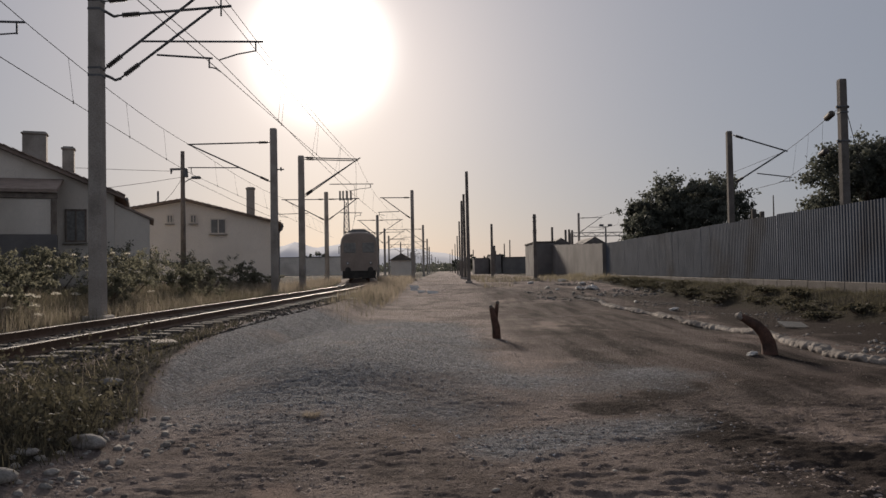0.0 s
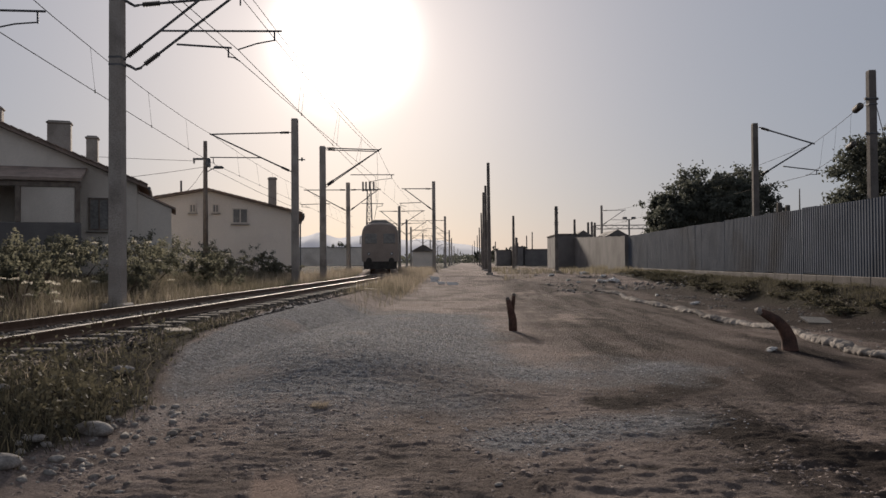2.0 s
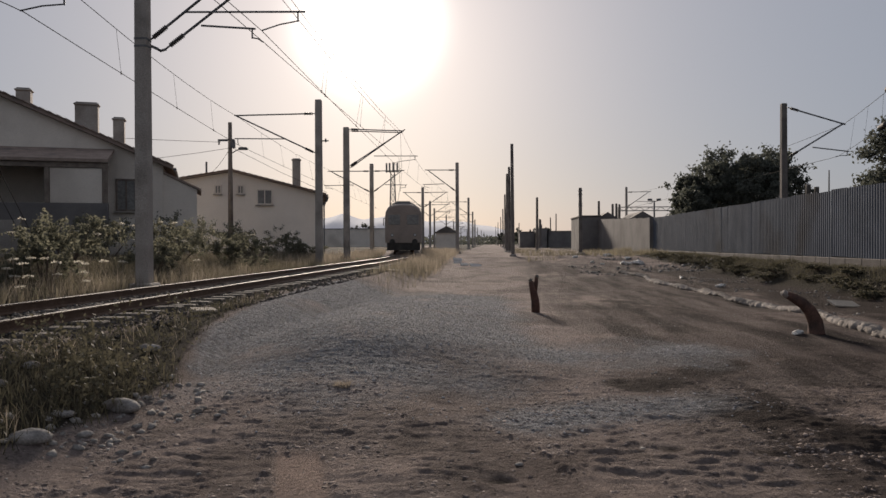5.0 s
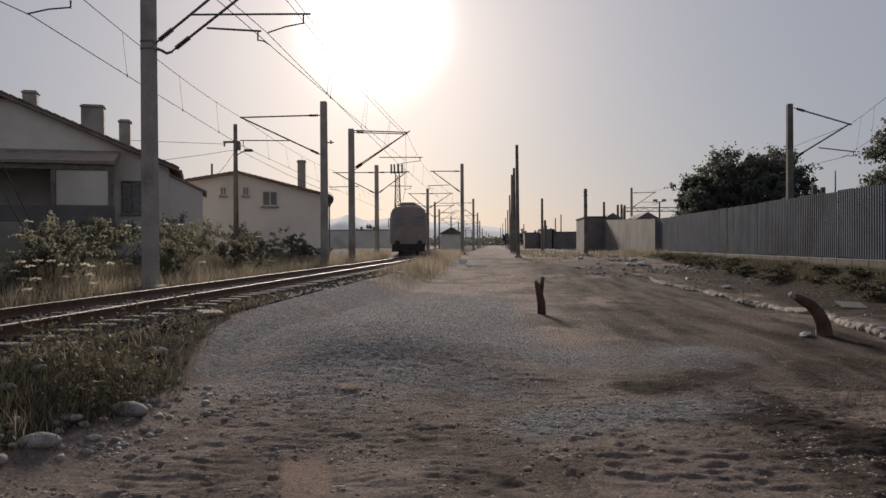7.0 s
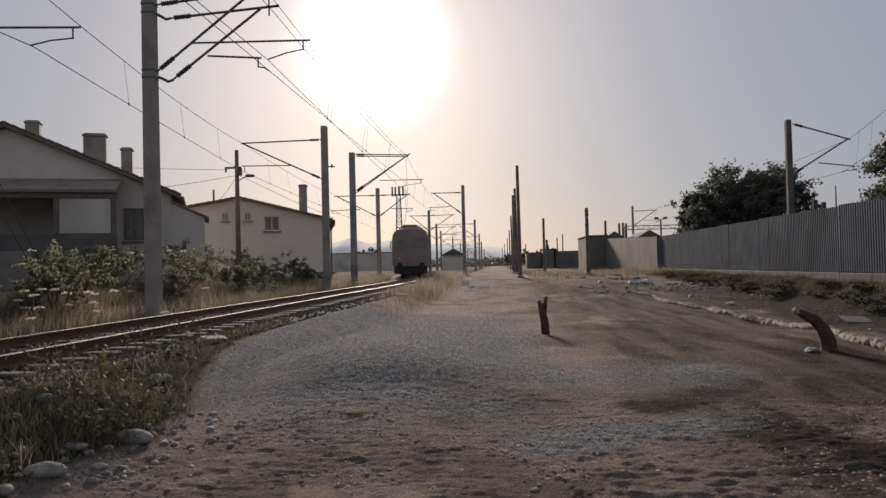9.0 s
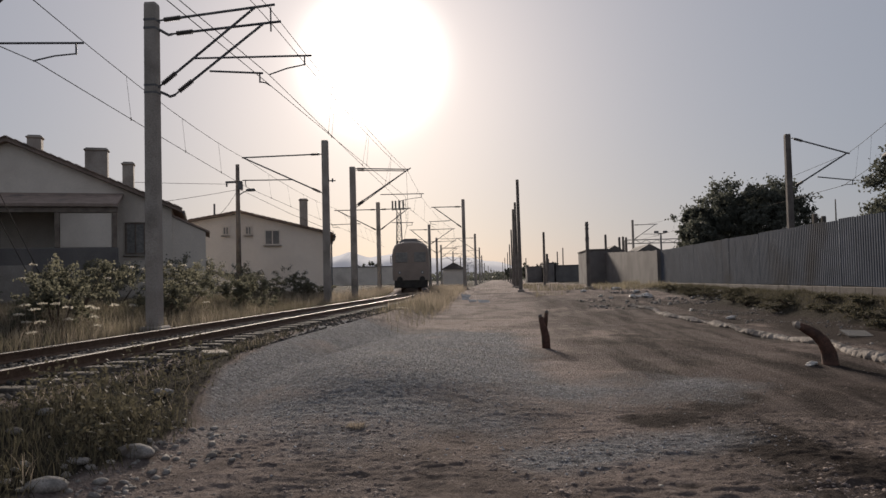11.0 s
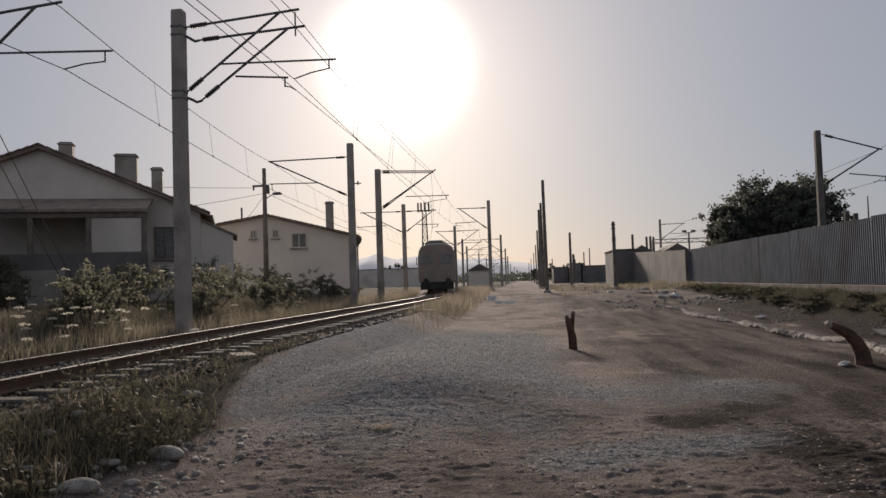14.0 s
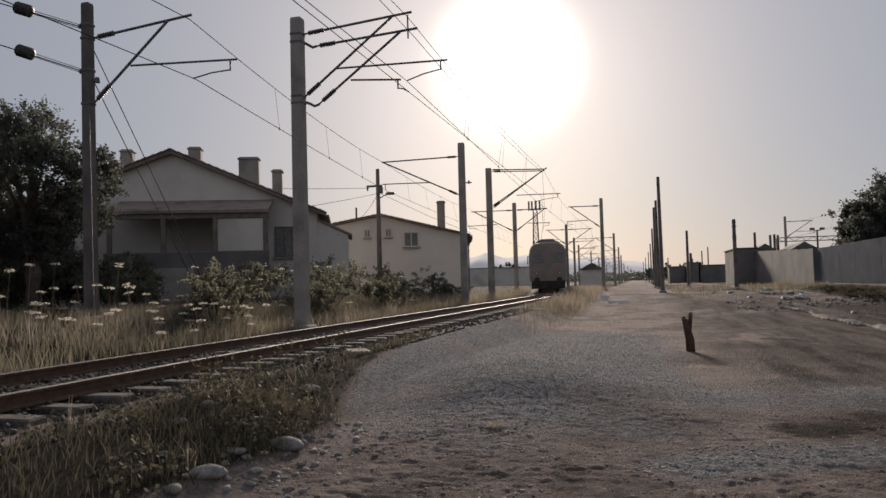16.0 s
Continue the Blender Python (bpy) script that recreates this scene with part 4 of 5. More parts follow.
# lean-to veranda in front of the house
ver = thing("veranda", "dark timber veranda with lean-to roof before the house", "veranda", m=HOUSE)
bm = bmesh.new(); extrude(bm, [(-2.5, 4.78), (-0.01, 5.45), (-0.01, 5.57), (-2.5, 4.90)], "x", -8.4, -1.9); part("lean_to_roof", bm, M_TILE, ver, "shallow old tile roof")
bm = bmesh.new(); box(bm, (-8.4, -2.4, 4.56), (-1.9, -2.24, 4.77), 0.01); part("beam", bm, M_WOOD, ver)
for x in (-8.2, -6.1, -4.05, -2.02):
    bm = bmesh.new(); box(bm, (x - 0.09, -2.4, 3.2), (x + 0.09, -2.22, 4.56), 0.02); part("column", bm, M_WOOD, ver)
bm = bmesh.new(); box(bm, (-8.4, -2.45, 0.6), (-1.9, -2.2, 3.2), 0.02); part("parapet_wall", bm, M_DARKWALL, ver, "dark low wall")
bm = bmesh.new(); box(bm, (-6.5, -2.52, 1.15), (-4.9, -2.455, 2.55), 0.01); part("wall_panel", bm, M_CONCRETE, ver, "grey panel on the wall")
bm = bmesh.new(); box(bm, (-3.95, -2.35, 3.21), (-2.12, -2.28, 4.55), 0.01); part("screen_wall", bm, M_PLASTER, ver, "pale infill screen")

SHED = pose(-10.25, 48.0, 0, 0, 0, 13)
shed = gable_house("goods_shed", "pale plastered shed with shallow gable roof beside tracks", SHED, -11.5, -5.49, 0.0, 0.7, 5.0, 6.06, 4.66, 0.0, 12.0, M_SHEDWALL, 0.22, 0.11)
chimney(SHED, -1.62, 0.5, 0.5, 5.2, 6.98)
for x, z, w, h in ((-3.55, 4.05, 0.95, 0.95), (-6.35, 4.7, 0.4, 0.55), (-5.0, 4.7, 0.4, 0.55)):
    window_unit(shed, x, -0.03, z, w, h, M_PLASTER)
bm = bmesh.new(); pipe(bm, [(0.33, -0.25, 4.55), (0.26, -0.2, 4.3), (0.08, -0.1, 4.12), (0.08, -0.1, 0.8)], 0.05); part("downpipe", bm, M_STEEL, shed)
bm = bmesh.new(); tube(bm, (-7.1, 0.6, 5.4), (-7.1, 0.6, 6.72), 0.06); tube(bm, (-7.1, 0.6, 5.4), (-7.1, 0.6, 5.95), 0.14); part("vent_pipe", bm, M_STEEL, shed)


# ---- train standing on the track ----
def coach(label, y_front, cab, name="railcar"):
    """A railcar body 22 m long in its own space: front at y = 0, running away along +y."""
    fx = float(track_x(y_front)); bx = float(track_x(y_front + 22))
    car = thing(name, label, "train", "railcars", pose(fx, y_front, RAIL_Z, 0, 0, -math.degrees(math.atan2(bx - fx, 22))))
    L = 22.0
    half = [(0.0, 4.02), (0.6, 3.99), (1.0, 3.90), (1.24, 3.72), (1.39, 3.42), (1.46, 3.0), (1.475, 1.6), (1.45, 0.95)]
    outline = half + [(-a, b) for a, b in half[::-1] if a > 0]
    bm = bmesh.new()
    steps = [(0.0, 0.945, 0.06), (0.10, 0.975, 0.03), (0.30, 0.99, 0.01), (0.8, 1.0, 0.0), (L - 0.5, 1.0, 0.0), (L, 0.97, 0.03)]
    rings = []
    for y, s, dz in steps:
        rings.append([bm.verts.new((u * s, y, 0.95 + (v - 0.95) * (1 - dz))) for u, v in outline])
    k = len(outline)
    for a, c in zip(rings, rings[1:]):
        for i in range(k):
            bm.faces.new((a[i], c[i], c[(i + 1) % k], a[(i + 1) % k]))
    bm.faces.new(rings[0]); bm.faces.new(rings[-1][::-1])
    bmesh.ops.recalc_face_normals(bm, faces=bm.faces)
    body = part("body", bm, M_TRAIN, car, "faded brown painted body shell")
    for s in (-1, 1):
        bm = bmesh.new(); box(bm, (s * 1.478 - 0.004, 0.9, 1.95), (s * 1.478 + 0.012, L - 0.6, 2.95)); part("window_band", bm, M_TRAIN2, body, "pale cream stripe")
        for i in range(9):
            y = 2.6 + i * 2.05
            if i in (3, 8):
                bm = bmesh.new(); box(bm, (s * 1.49 - 0.01, y - 0.5, 1.0), (s * 1.49 + 0.012, y + 0.5, 3.1), 0.01); part("door", bm, M_TRAIN, body)
                continue
            bm = bmesh.new(); box(bm, (s * 1.485 - 0.01, y - 0.62, 2.05), (s * 1.485 + 0.016, y + 0.62, 2.88), 0.01); w = part("window", bm, M_GLASS, body)
    if cab:
        for x in (-0.72, 0.72):
            bm = bmesh.new(); box(bm, (x - 0.46, -0.03, 2.35), (x + 0.46, 0.03, 3.12), 0.02); w = part("windscreen", bm, M_GLASS, body)
            bm = bmesh.new(); tube(bm, (x * 1.23, -0.05, 1.55), (x * 1.23, 0.05, 1.55), 0.12, None, 16); lamp = part("headlight", bm, M_STEEL, body)
            bm = bmesh.new(); tube(bm, (x * 1.23, -0.07, 1.55), (x * 1.23, -0.045, 1.55), 0.06, None, 16); part("lens", bm, M_LAMP, lamp, "clear headlight lens")
            bm = bmesh.new(); tube(bm, (x * 1.2, -0.55, 1.02), (x * 1.2, 0.05, 1.02), 0.07); tube(bm, (x * 1.2, -0.58, 1.02), (x * 1.2, -0.52, 1.02), 0.22, None, 14); part("buffer", bm, M_BLACK, car)
        bm = bmesh.new(); box(bm, (-1.3, 0.05, 0.35), (1.3, 0.3, 0.98), 0.04); part("apron", bm, M_BLACK, car)
        for s in (-1, 1):
            bm = bmesh.new(); tube(bm, (s * 1.56, 0.5, 2.3), (s * 1.56, 0.5, 2.9), 0.03); tube(bm, (s * 1.4, 0.5, 2.85), (s * 1.56, 0.5, 2.9), 0.02); part("mirror", bm, M_BLACK, body)
        # roof pod over the cab
        bm = bmesh.new(); extrude(bm, [(-0.92, 3.80), (0.92, 3.80), (0.86, 4.03), (0.62, 4.10), (0.50, 4.24), (-0.50, 4.24), (-0.64, 4.12), (-0.88, 4.05)], "y", 0.9, 3.4); part("roof_pod", bm, M_ROOFGREY, car)
        bm = bmesh.new(); tube(bm, (-1.0, 0.7, 3.75), (-1.0, 0.7, 4.08), 0.05); part("horn", bm, M_BLACK, car)
    for y in (5.0, 8.6, 13.5, 17.0):
        bm = bmesh.new(); box(bm, (-0.7, y - 0.8, 3.9), (0.7, y + 0.8, 4.2), 0.08); part("roof_box", bm, M_ROOFGREY, car)
    bm = bmesh.new(); box(bm, (-1.2, 5.5, 0.35), (1.2, 16.0, 0.93), 0.05); part("underframe", bm, M_BLACK, car)
    for y in (2.6, 5.0, 17.0, 19.4):
        bm = bmesh.new(); tube(bm, (-0.68, y, 0.46), (0.68, y, 0.46), 0.08)
        axle = part("wheelset", bm, M_BLACK, car)
        for s in (-1, 1):
            bm = bmesh.new(); tube(bm, (s * 0.68, y, 0.46), (s * 0.82, y, 0.46), 0.46, None, 20); part("wheel", bm, M_RAIL, axle)
    return car


coach("faded railcar with rounded nose and two headlights on track", 60.0, True)
coach("trailing railcar coupled behind on the curved track", 82.6, False)


# ---- corrugated fence on the bank ----
fence = thing("sheet_fence", "tall corrugated zinc sheet fence on a concrete plinth", "fence")
bm = bmesh.new()
prof = []
for i in range(7):
    y = i * 0.18
    prof += [(y, 0.0), (y + 0.075, 0.0), (y + 0.10, 0.03), (y + 0.155, 0.03)]
prof += [(1.26, 0.0), (1.285, 0.0)]
front = [(bm.verts.new((u, y, 0)), bm.verts.new((u, y, 2.50))) for y, u in prof]
back = [(bm.verts.new((u + 0.004, y, 0)), bm.verts.new((u + 0.004, y, 2.50))) for y, u in prof]
for a, c in zip(front, front[1:]):
    bm.faces.new((a[0], a[1], c[1], c[0]))
for a, c in zip(back, back[1:]):
    bm.faces.new((a[0], c[0], c[1], a[1]))
for a, c, d, e in zip(front, front[1:], back, back[1:]):
    bm.faces.new((a[1], d[1], e[1], c[1]))
sheet = mesh_of("sheet", bm, M_FENCE)
for i in range(44):
    y = 6.0 + i * 1.26
    ob = new("sheet", sheet); ob.parent = fence
    ob.matrix_basis = pose(13.0 + random.uniform(-0.012, 0.012), y, 1.02 + random.uniform(-0.025, 0.025), random.uniform(-0.25, 0.25), random.uniform(-0.15, 0.15), random.uniform(-0.12, 0.12))
    if i % 2 == 0:
        bm = bmesh.new(); box(bm, (13.06, y - 0.04, 0.7), (13.14, y + 0.04, 3.45), 0.008); part("post", bm, M_STEEL, fence)
    bm = bmesh.new(); box(bm, (12.93, y, 0.60 + random.uniform(-0.02, 0.0)), (13.11 + random.uniform(-0.02, 0.02), y + 1.245, 1.0), 0.02); part("plinth_block", bm, M_POLE, fence)
for z in (1.35, 3.1):
    bm = bmesh.new(); box(bm, (13.05, 6.0, z - 0.03), (13.10, 61.4, z + 0.03)); part("rail", bm, M_STEEL, fence)


# ---- far wall, sheds and yard beyond ----
def far_block(name, label, x0, x1, y0, y1, z1, z0=0.3, material=None, roof=0.0, windows=False):
    h = thing(name, label, "building", "far buildings")
    bm = bmesh.new(); box(bm, (x0, y0, z0), (x1, y1, z1), 0.05); part("wall", bm, material or M_CONCRETE, h)
    bm = bmesh.new()
    if roof:
        xm = (x0 + x1) / 2
        extrude(bm, [(x0 - 0.3, z1 - 0.05), (x1 + 0.3, z1 - 0.05), (xm, z1 + roof)], "y", y0 - 0.3, y1 + 0.3)
    else:
        box(bm, (x0 - 0.1, y0 - 0.1, z1), (x1 + 0.1, y1 + 0.1, z1 + 0.14), 0.03)
    part("roof", bm, M_POLE, h)
    for x in np.arange(x0 + 1.2, x1 - 1.0, 2.4) if windows else ():
        window_unit(h, float(x), y0 - 0.02, z0 + (z1 - z0) * 0.45, 1.0, (z1 - z0) * 0.32)
    return h


far_block("far_shed", "grey flat-roofed block behind the sheet fence", 10.7, 13.0, 90, 100, 4.62, material=M_DARKWALL)
far_wall = thing("yard_wall", "long dark plastered wall continuing beyond the fence", "wall")
for i in range(10):
    y = 61.6 + i * 2.85
    bm = bmesh.new(); box(bm, (12.75, y, 0.4), (13.05, y + 2.85, 3.55 + 0.08 * i), 0.004); part("wall_panel", bm, M_DARKWALL, far_wall)
far_block("far_house", "low house with small gable behind wall", 13.1, 15.1, 92, 100, 4.45, roof=0.75, material=M_DARKWALL)
far_block("far_shed", "long low shed beyond the yard", 15.2, 22.5, 91, 99, 4.15, material=M_DARKWALL)
far_block("far_house", "low house with rounded gable behind wall", 16.3, 18.8, 89, 97, 4.30, roof=0.85, material=M_DARKWALL)
far_block("far_shed", "distant low wall and sheds beside yard", 6.1, 9.0, 150, 160, 3.7, material=M_DARKWALL)
far_block("far_house", "distant house with low roof", 9.2, 11.2, 148, 158, 4.3, material=M_DARKWALL)
far_block("far_shed", "distant long shed with flat roof", 11.5, 16.8, 149, 157, 3.8, material=M_DARKWALL)
far_block("far_house", "distant gabled house between the tracks", -9.1, -5.3, 134, 142, 3.5, roof=1.15, material=M_PLASTER)
far_block("far_shed", "distant low depot beside the tracks", -40, -17.5, 150, 162, 4.5, material=M_PLASTER)

gantry = thing("signal_gantry", "long steel lattice gantry over the far yard", "gantry")
for z in (7.7, 8.4):
    bm = bmesh.new(); tube(bm, (25, 150, z), (37, 150, z), 0.08, None, 6); part("chord", bm, M_STEEL, gantry)
for i in range(12):
    bm = bmesh.new(); tube(bm, (25 + i, 150, 7.7 if i % 2 else 8.4), (26 + i, 150, 8.4 if i % 2 else 7.7), 0.05, None, 6); part("lattice_bar", bm, M_STEEL, gantry)
for x in (25, 37):
    bm = bmesh.new(); box(bm, (x - 0.15, 149.8, 0.2), (x + 0.15, 150.2, 8.4), 0.02); part("leg", bm, M_STEEL, gantry)

tower = thing("antenna_tower", "slim lattice telecom tower with panel antennas", "tower", m=pose(-31, 250, 0.5))
for sx, sy in ((-1, -1), (1, -1), (1, 1), (-1, 1)):
    bm = bmesh.new(); tube(bm, (sx * 1.25, sy * 1.25, 0), (sx * 0.6, sy * 0.6, 24.5), 0.13, 0.09, 6); part("leg", bm, M_STEEL, tower)
for i in range(12):
    z, s0, s1 = i * 2.0, 1.25 - 0.053 * i, 1.25 - 0.053 * (i + 1)
    for y in (-1, 1):
        for a, c in (((-s0, y * s0, z), (s1, y * s1, z + 2)), ((s0, y * s0, z), (-s1, y * s1, z + 2)), ((-s0, y * s0, z), (s0, y * s0, z))):
            bm = bmesh.new(); tube(bm, a, c, 0.05, None, 5); part("brace", bm, M_STEEL, tower)
for x in (-1.9, -0.9, 0.4, 1.6):
    bm = bmesh.new(); box(bm, (x - 0.28, -0.9, 24.2), (x + 0.28, -0.6, 27.3), 0.04); part("antenna", bm, M_CONCRETE, tower)
bm = bmesh.new(); tube(bm, (-2.1, 0, 24.6), (2.1, 0, 24.6), 0.12); tube(bm, (0, 0, 24.4), (0, 0, 27.6), 0.12); part("head_frame", bm, M_STEEL, tower)

# yard floodlight
fl = thing("floodlight_mast", "thin mast with two floodlights beyond the yard", "lamp post", m=pose(26.7, 126, 0.3))
bm = bmesh.new(); tube(bm, (0, 0, 0), (0, 0, 8.0), 0.18, 0.12); part("post", bm, M_STEEL, fl)
for s in (-1, 1):
    bm = bmesh.new(); box(bm, (s * 0.7 - 0.35, -0.2, 8.0), (s * 0.7 + 0.35, 0.2, 8.35), 0.05); tube(bm, (0, 0, 7.9), (s * 0.7, 0, 8.05), 0.05); part("floodlight", bm, M_STEEL, fl)

# ---- mountains ----
xs = np.linspace(-2600, 2600, 260)
ridge = np.interp(xs, [-2600, -1500, -900, -705, -655, -556, -456, -257, -108, -33, 41, 160, 600, 2600], [60, 75, 92, 121, 134, 112, 125, 102, 97, 85, 66, 34, 22, 20]) + 3 * np.sin(xs / 37) + 2 * np.sin(xs / 17 + 1)
v = np.concatenate([np.stack([xs, 2900 + 0 * xs, -5 + 0 * xs], 1), np.stack([xs, 3150 + 0 * xs, ridge * 0.6], 1), np.stack([xs, 3400 + 0 * xs, ridge], 1), np.stack([xs, 4000 + 0 * xs, -5 + 0 * xs], 1)])
n = len(xs)
f = [[r * n + i, r * n + i + 1, (r + 1) * n + i + 1, (r + 1) * n + i] for r in range(3) for i in range(n - 1)]
# bluish base and weak emission put the air's haze into the hills' colour
m = bpy.data.materials.new("hills_with_haze_glow"); m.use_nodes = True
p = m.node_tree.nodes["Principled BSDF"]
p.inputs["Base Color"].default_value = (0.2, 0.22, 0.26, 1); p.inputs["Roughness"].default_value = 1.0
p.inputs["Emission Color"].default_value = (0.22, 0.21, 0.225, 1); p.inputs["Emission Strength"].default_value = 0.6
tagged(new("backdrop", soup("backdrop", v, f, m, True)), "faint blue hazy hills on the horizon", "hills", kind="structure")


# ---- trees and plants ----
def crown_points(blobs, n, shell=0.55):
    """Points in twigs set over a set of clumps (x, y, z, rx, ry, rz), with a ragged outline and gaps between the twigs."""
    out = []
    vol = np.array([b[3] * b[4] * b[5] for b in blobs]) ** (2 / 3)
    for b, k in zip(blobs, (n * vol / vol.sum()).astype(int)):
        twigs = max(6, k // 45)
        d = rng.normal(size=(twigs, 3)); d /= np.linalg.norm(d, axis=1)[:, None]
        r = shell + (1 - shell) * rng.random(twigs) ** 0.6 + 0.16 * (rng.random(twigs) < 0.12)
        c = d * r[:, None]
        pick = rng.integers(0, twigs, k)
        along = rng.normal(0, 0.13, k)[:, None] * d[pick]
        out.append(np.array(b[:3]) + (c[pick] + along + rng.normal(0, 0.085, (k, 3))) * np.array(b[3:]))
    return np.concatenate(out)


def tree(x, y, h, spread, leaf, n, label, mat, blobs=11, name="tree"):
    base = float(land(x, y)) - 0.05
    t = thing(name, label, "tree", "trees", pose(x, y, base))
    bm = bmesh.new()
    pipe(bm, [(0, 0, 0), (0.05, 0.02, h * 0.2), (-0.08, 0.05, h * 0.42), (0.1, 0, h * 0.62)], [h * 0.045, h * 0.034, h * 0.026, h * 0.015], 10)
    trunk = part("trunk", bm, M_BARK, t, smooth=True)
    bl = []
    for i in range(blobs):
        a = i * 2.4 + rng.uniform(-0.3, 0.3)
        rr = spread * math.sqrt((i + 0.4) / blobs) * 0.78
        z = h * (0.86 - 0.42 * (rr / spread) ** 1.3 + rng.uniform(-0.10, 0.06)) if i % 3 else h * rng.uniform(0.34, 0.5)
        s = spread * rng.uniform(0.26, 0.42)
        c = (rr * math.cos(a), rr * math.sin(a), z)
        bl.append((*c, s, s, s * rng.uniform(0.7, 0.95)))
        bm = bmesh.new(); st = Vector((0, 0, h * rng.uniform(0.22, 0.45)))
        pipe(bm, [st, st.lerp(Vector(c), 0.5) + Vector((0, 0, h * 0.03)), Vector(c)], [h * 0.014, h * 0.009, h * 0.003], 6)
        part("limb", bm, M_BARK, trunk)
    ob = new("crown", leaf_mesh("crown", crown_points(bl, n), leaf, mat)); ob.parent = t
    return t


tree(19.1, 60.0, 8.5, 5.1, 0.24, 36000, "broad dark green tree behind the sheet fence", M_LEAFDARK, 16)
tree(15.9, 61.0, 6.8, 2.2, 0.22, 11000, "smaller dark tree beside a broad one", M_LEAFDARK, 9)
tree(18.1, 32.0, 6.9, 3.4, 0.16, 34000, "dark leafy tree rising over the sheet fence", M_LEAFDARK, 13)
tree(23.4, 38.0, 6.4, 4.0, 0.24, 14000, "dark leafy tree farther behind the sheet fence", M_LEAFDARK, 11)
tree(-16.3, 18.2, 6.6, 2.75, 0.105, 38000, "dense dark tree beside the railway house", M_LEAFDARK, 13)
tree(-20.5, 21.0, 6.0, 3.4, 0.17, 13000, "dense dark tree near the house veranda", M_LEAFDARK, 12)
tree(-24.0, 19.5, 5.2, 3.2, 0.18, 16000, "dense dark tree at the garden edge", M_LEAF, 11)
tree(-27.5, 24.0, 5.6, 3.6, 0.2, 14000, "dense dark tree beside the house", M_LEAF, 11)
for x, y, h, s in ((7, 160, 3.6, 2.2), (10, 172, 3.8, 2.4), (18, 158, 4.2, 2.6), (5, 210, 4, 3), (13, 165, 4.5, 2.5), (22, 160, 5.5, 3.5), (30, 120, 5.5, 4), (34, 110, 5, 4), (9, 230, 5, 4), (16, 240, 6, 5), (-30, 190, 6, 5), (-45, 180, 6, 5), (-24, 230, 5, 4), (-55, 150, 6, 5)):
    tree(x, y, h, s, 0.45, 2500, "distant hazy tree beyond the yard", M_LEAFDARK, 8)


def shrub(x, y, h, s, n, leaf, mat, label):
    base = float(land(x, y))
    sh = thing("shrub", label, "shrub", "shrubs along the track", pose(x, y, base))
    bl = [(s * rng.uniform(-0.6, 0.6), s * rng.uniform(-0.6, 0.6), h * rng.uniform(0.3, 0.7), s * 0.5, s * 0.5, h * rng.uniform(0.25, 0.38)) for _ in range(7)]
    for b in bl[:5]:
        bm = bmesh.new(); pipe(bm, [(b[0] * 0.2, b[1] * 0.2, -0.05), (b[0] * 0.7, b[1] * 0.7, b[2] * 0.6), b[:3]], [0.03, 0.02, 0.008], 5); part("stem", bm, M_BARK, sh)
    ob = new("foliage", leaf_mesh("foliage", crown_points(bl, n, 0.3), leaf, mat)); ob.parent = sh


for x, y, h, s in ((-9.6, 16.5, 1.3, 1.1), (-10.9, 19.5, 1.6, 1.3), (-9.9, 22.5, 1.5, 1.2), (-12.3, 23.0, 1.8, 1.5), (-10.6, 26.0, 1.7, 1.4), (-9.3, 29.0, 1.3, 1.2), (-11.8, 30.0, 1.9, 1.6), (-13.4, 26.5, 1.9, 1.5), (-10.2, 34.0, 1.6, 1.4), (-12.0, 37.5, 1.9, 1.6), (-9.6, 40.5, 1.2, 1.2), (-11.5, 43.5, 1.7, 1.5), (-14.5, 20.0, 1.5, 1.4), (-14.8, 36.0, 2.0, 1.7)):
    shrub(x, y, h, s, 3200, 0.085, M_WEED, "tangled dusty green shrub beside the track")
for x, y, h, s in ((-17.5, 21.0, 2.2, 1.8), (-19.5, 19.5, 2.3, 2.0), (-22.0, 20.5, 2.4, 2.1), (-24.5, 21.5, 2.5, 2.2), (-27.5, 22.0, 2.5, 2.4), (-15.8, 20.8, 1.9, 1.6), (-31, 24, 2.6, 2.6), (-23.3, 25.5, 2.8, 2.3), (-26.5, 28.0, 2.9, 2.5), (-21.2, 23.6, 2.5, 1.9)):
    shrub(x, y, h, s, 6500, 0.12, M_LEAF, "dense dark garden hedge bush")
for y in np.arange(14.0, 50.0, 1.3):
    shrub(11.3 + random.uniform(-0.7, 0.7), float(y) + random.uniform(-0.5, 0.5), random.uniform(0.2, 0.42), random.uniform(0.6, 0.9), 1300, 0.07, M_VERGE, "low dark weeds growing at fence foot")


def scatter(n, x0, x1, y0, y1, keep=None):
    """Random places on the ground within bounds, thinned by keep(x, y)."""
    x, y = rng.uniform(x0, x1, n), rng.uniform(y0, y1, n)
    if keep is not None:
        k = rng.random(n) < keep(x, y)
        x, y = x[k], y[k]
    return np.stack([x, y, land(x, y) + ruts(x, y) - 0.01], 1)


def stuff(name, me, label, category):
    return tagged(new(name, me), label, category, kind="stuff")


def bare_soil(x, y):
    """0 on the dug soil beside the gravel heap, 1 elsewhere."""
    return 1 - ease(0.25, 0.5, streak(x, y, (-3.75, 8.4), (-4.45, 11.4), 0.55)) * 0.7


weedy = lambda x, y: turf_cover(x, y) * bare_soil(x, y) * ease(-0.1, 0.5, rough(x, y, 1.3, 3, 21))


def clumps(p):
    """Lifts leaves off the ground, higher where the growth is thick."""
    p = p.copy()
    p[:, 2] += rng.random(len(p)) * 0.42 * ease(-0.1, 0.9, rough(p[:, 0], p[:, 1], 1.3, 3, 21)) + 0.01
    return p


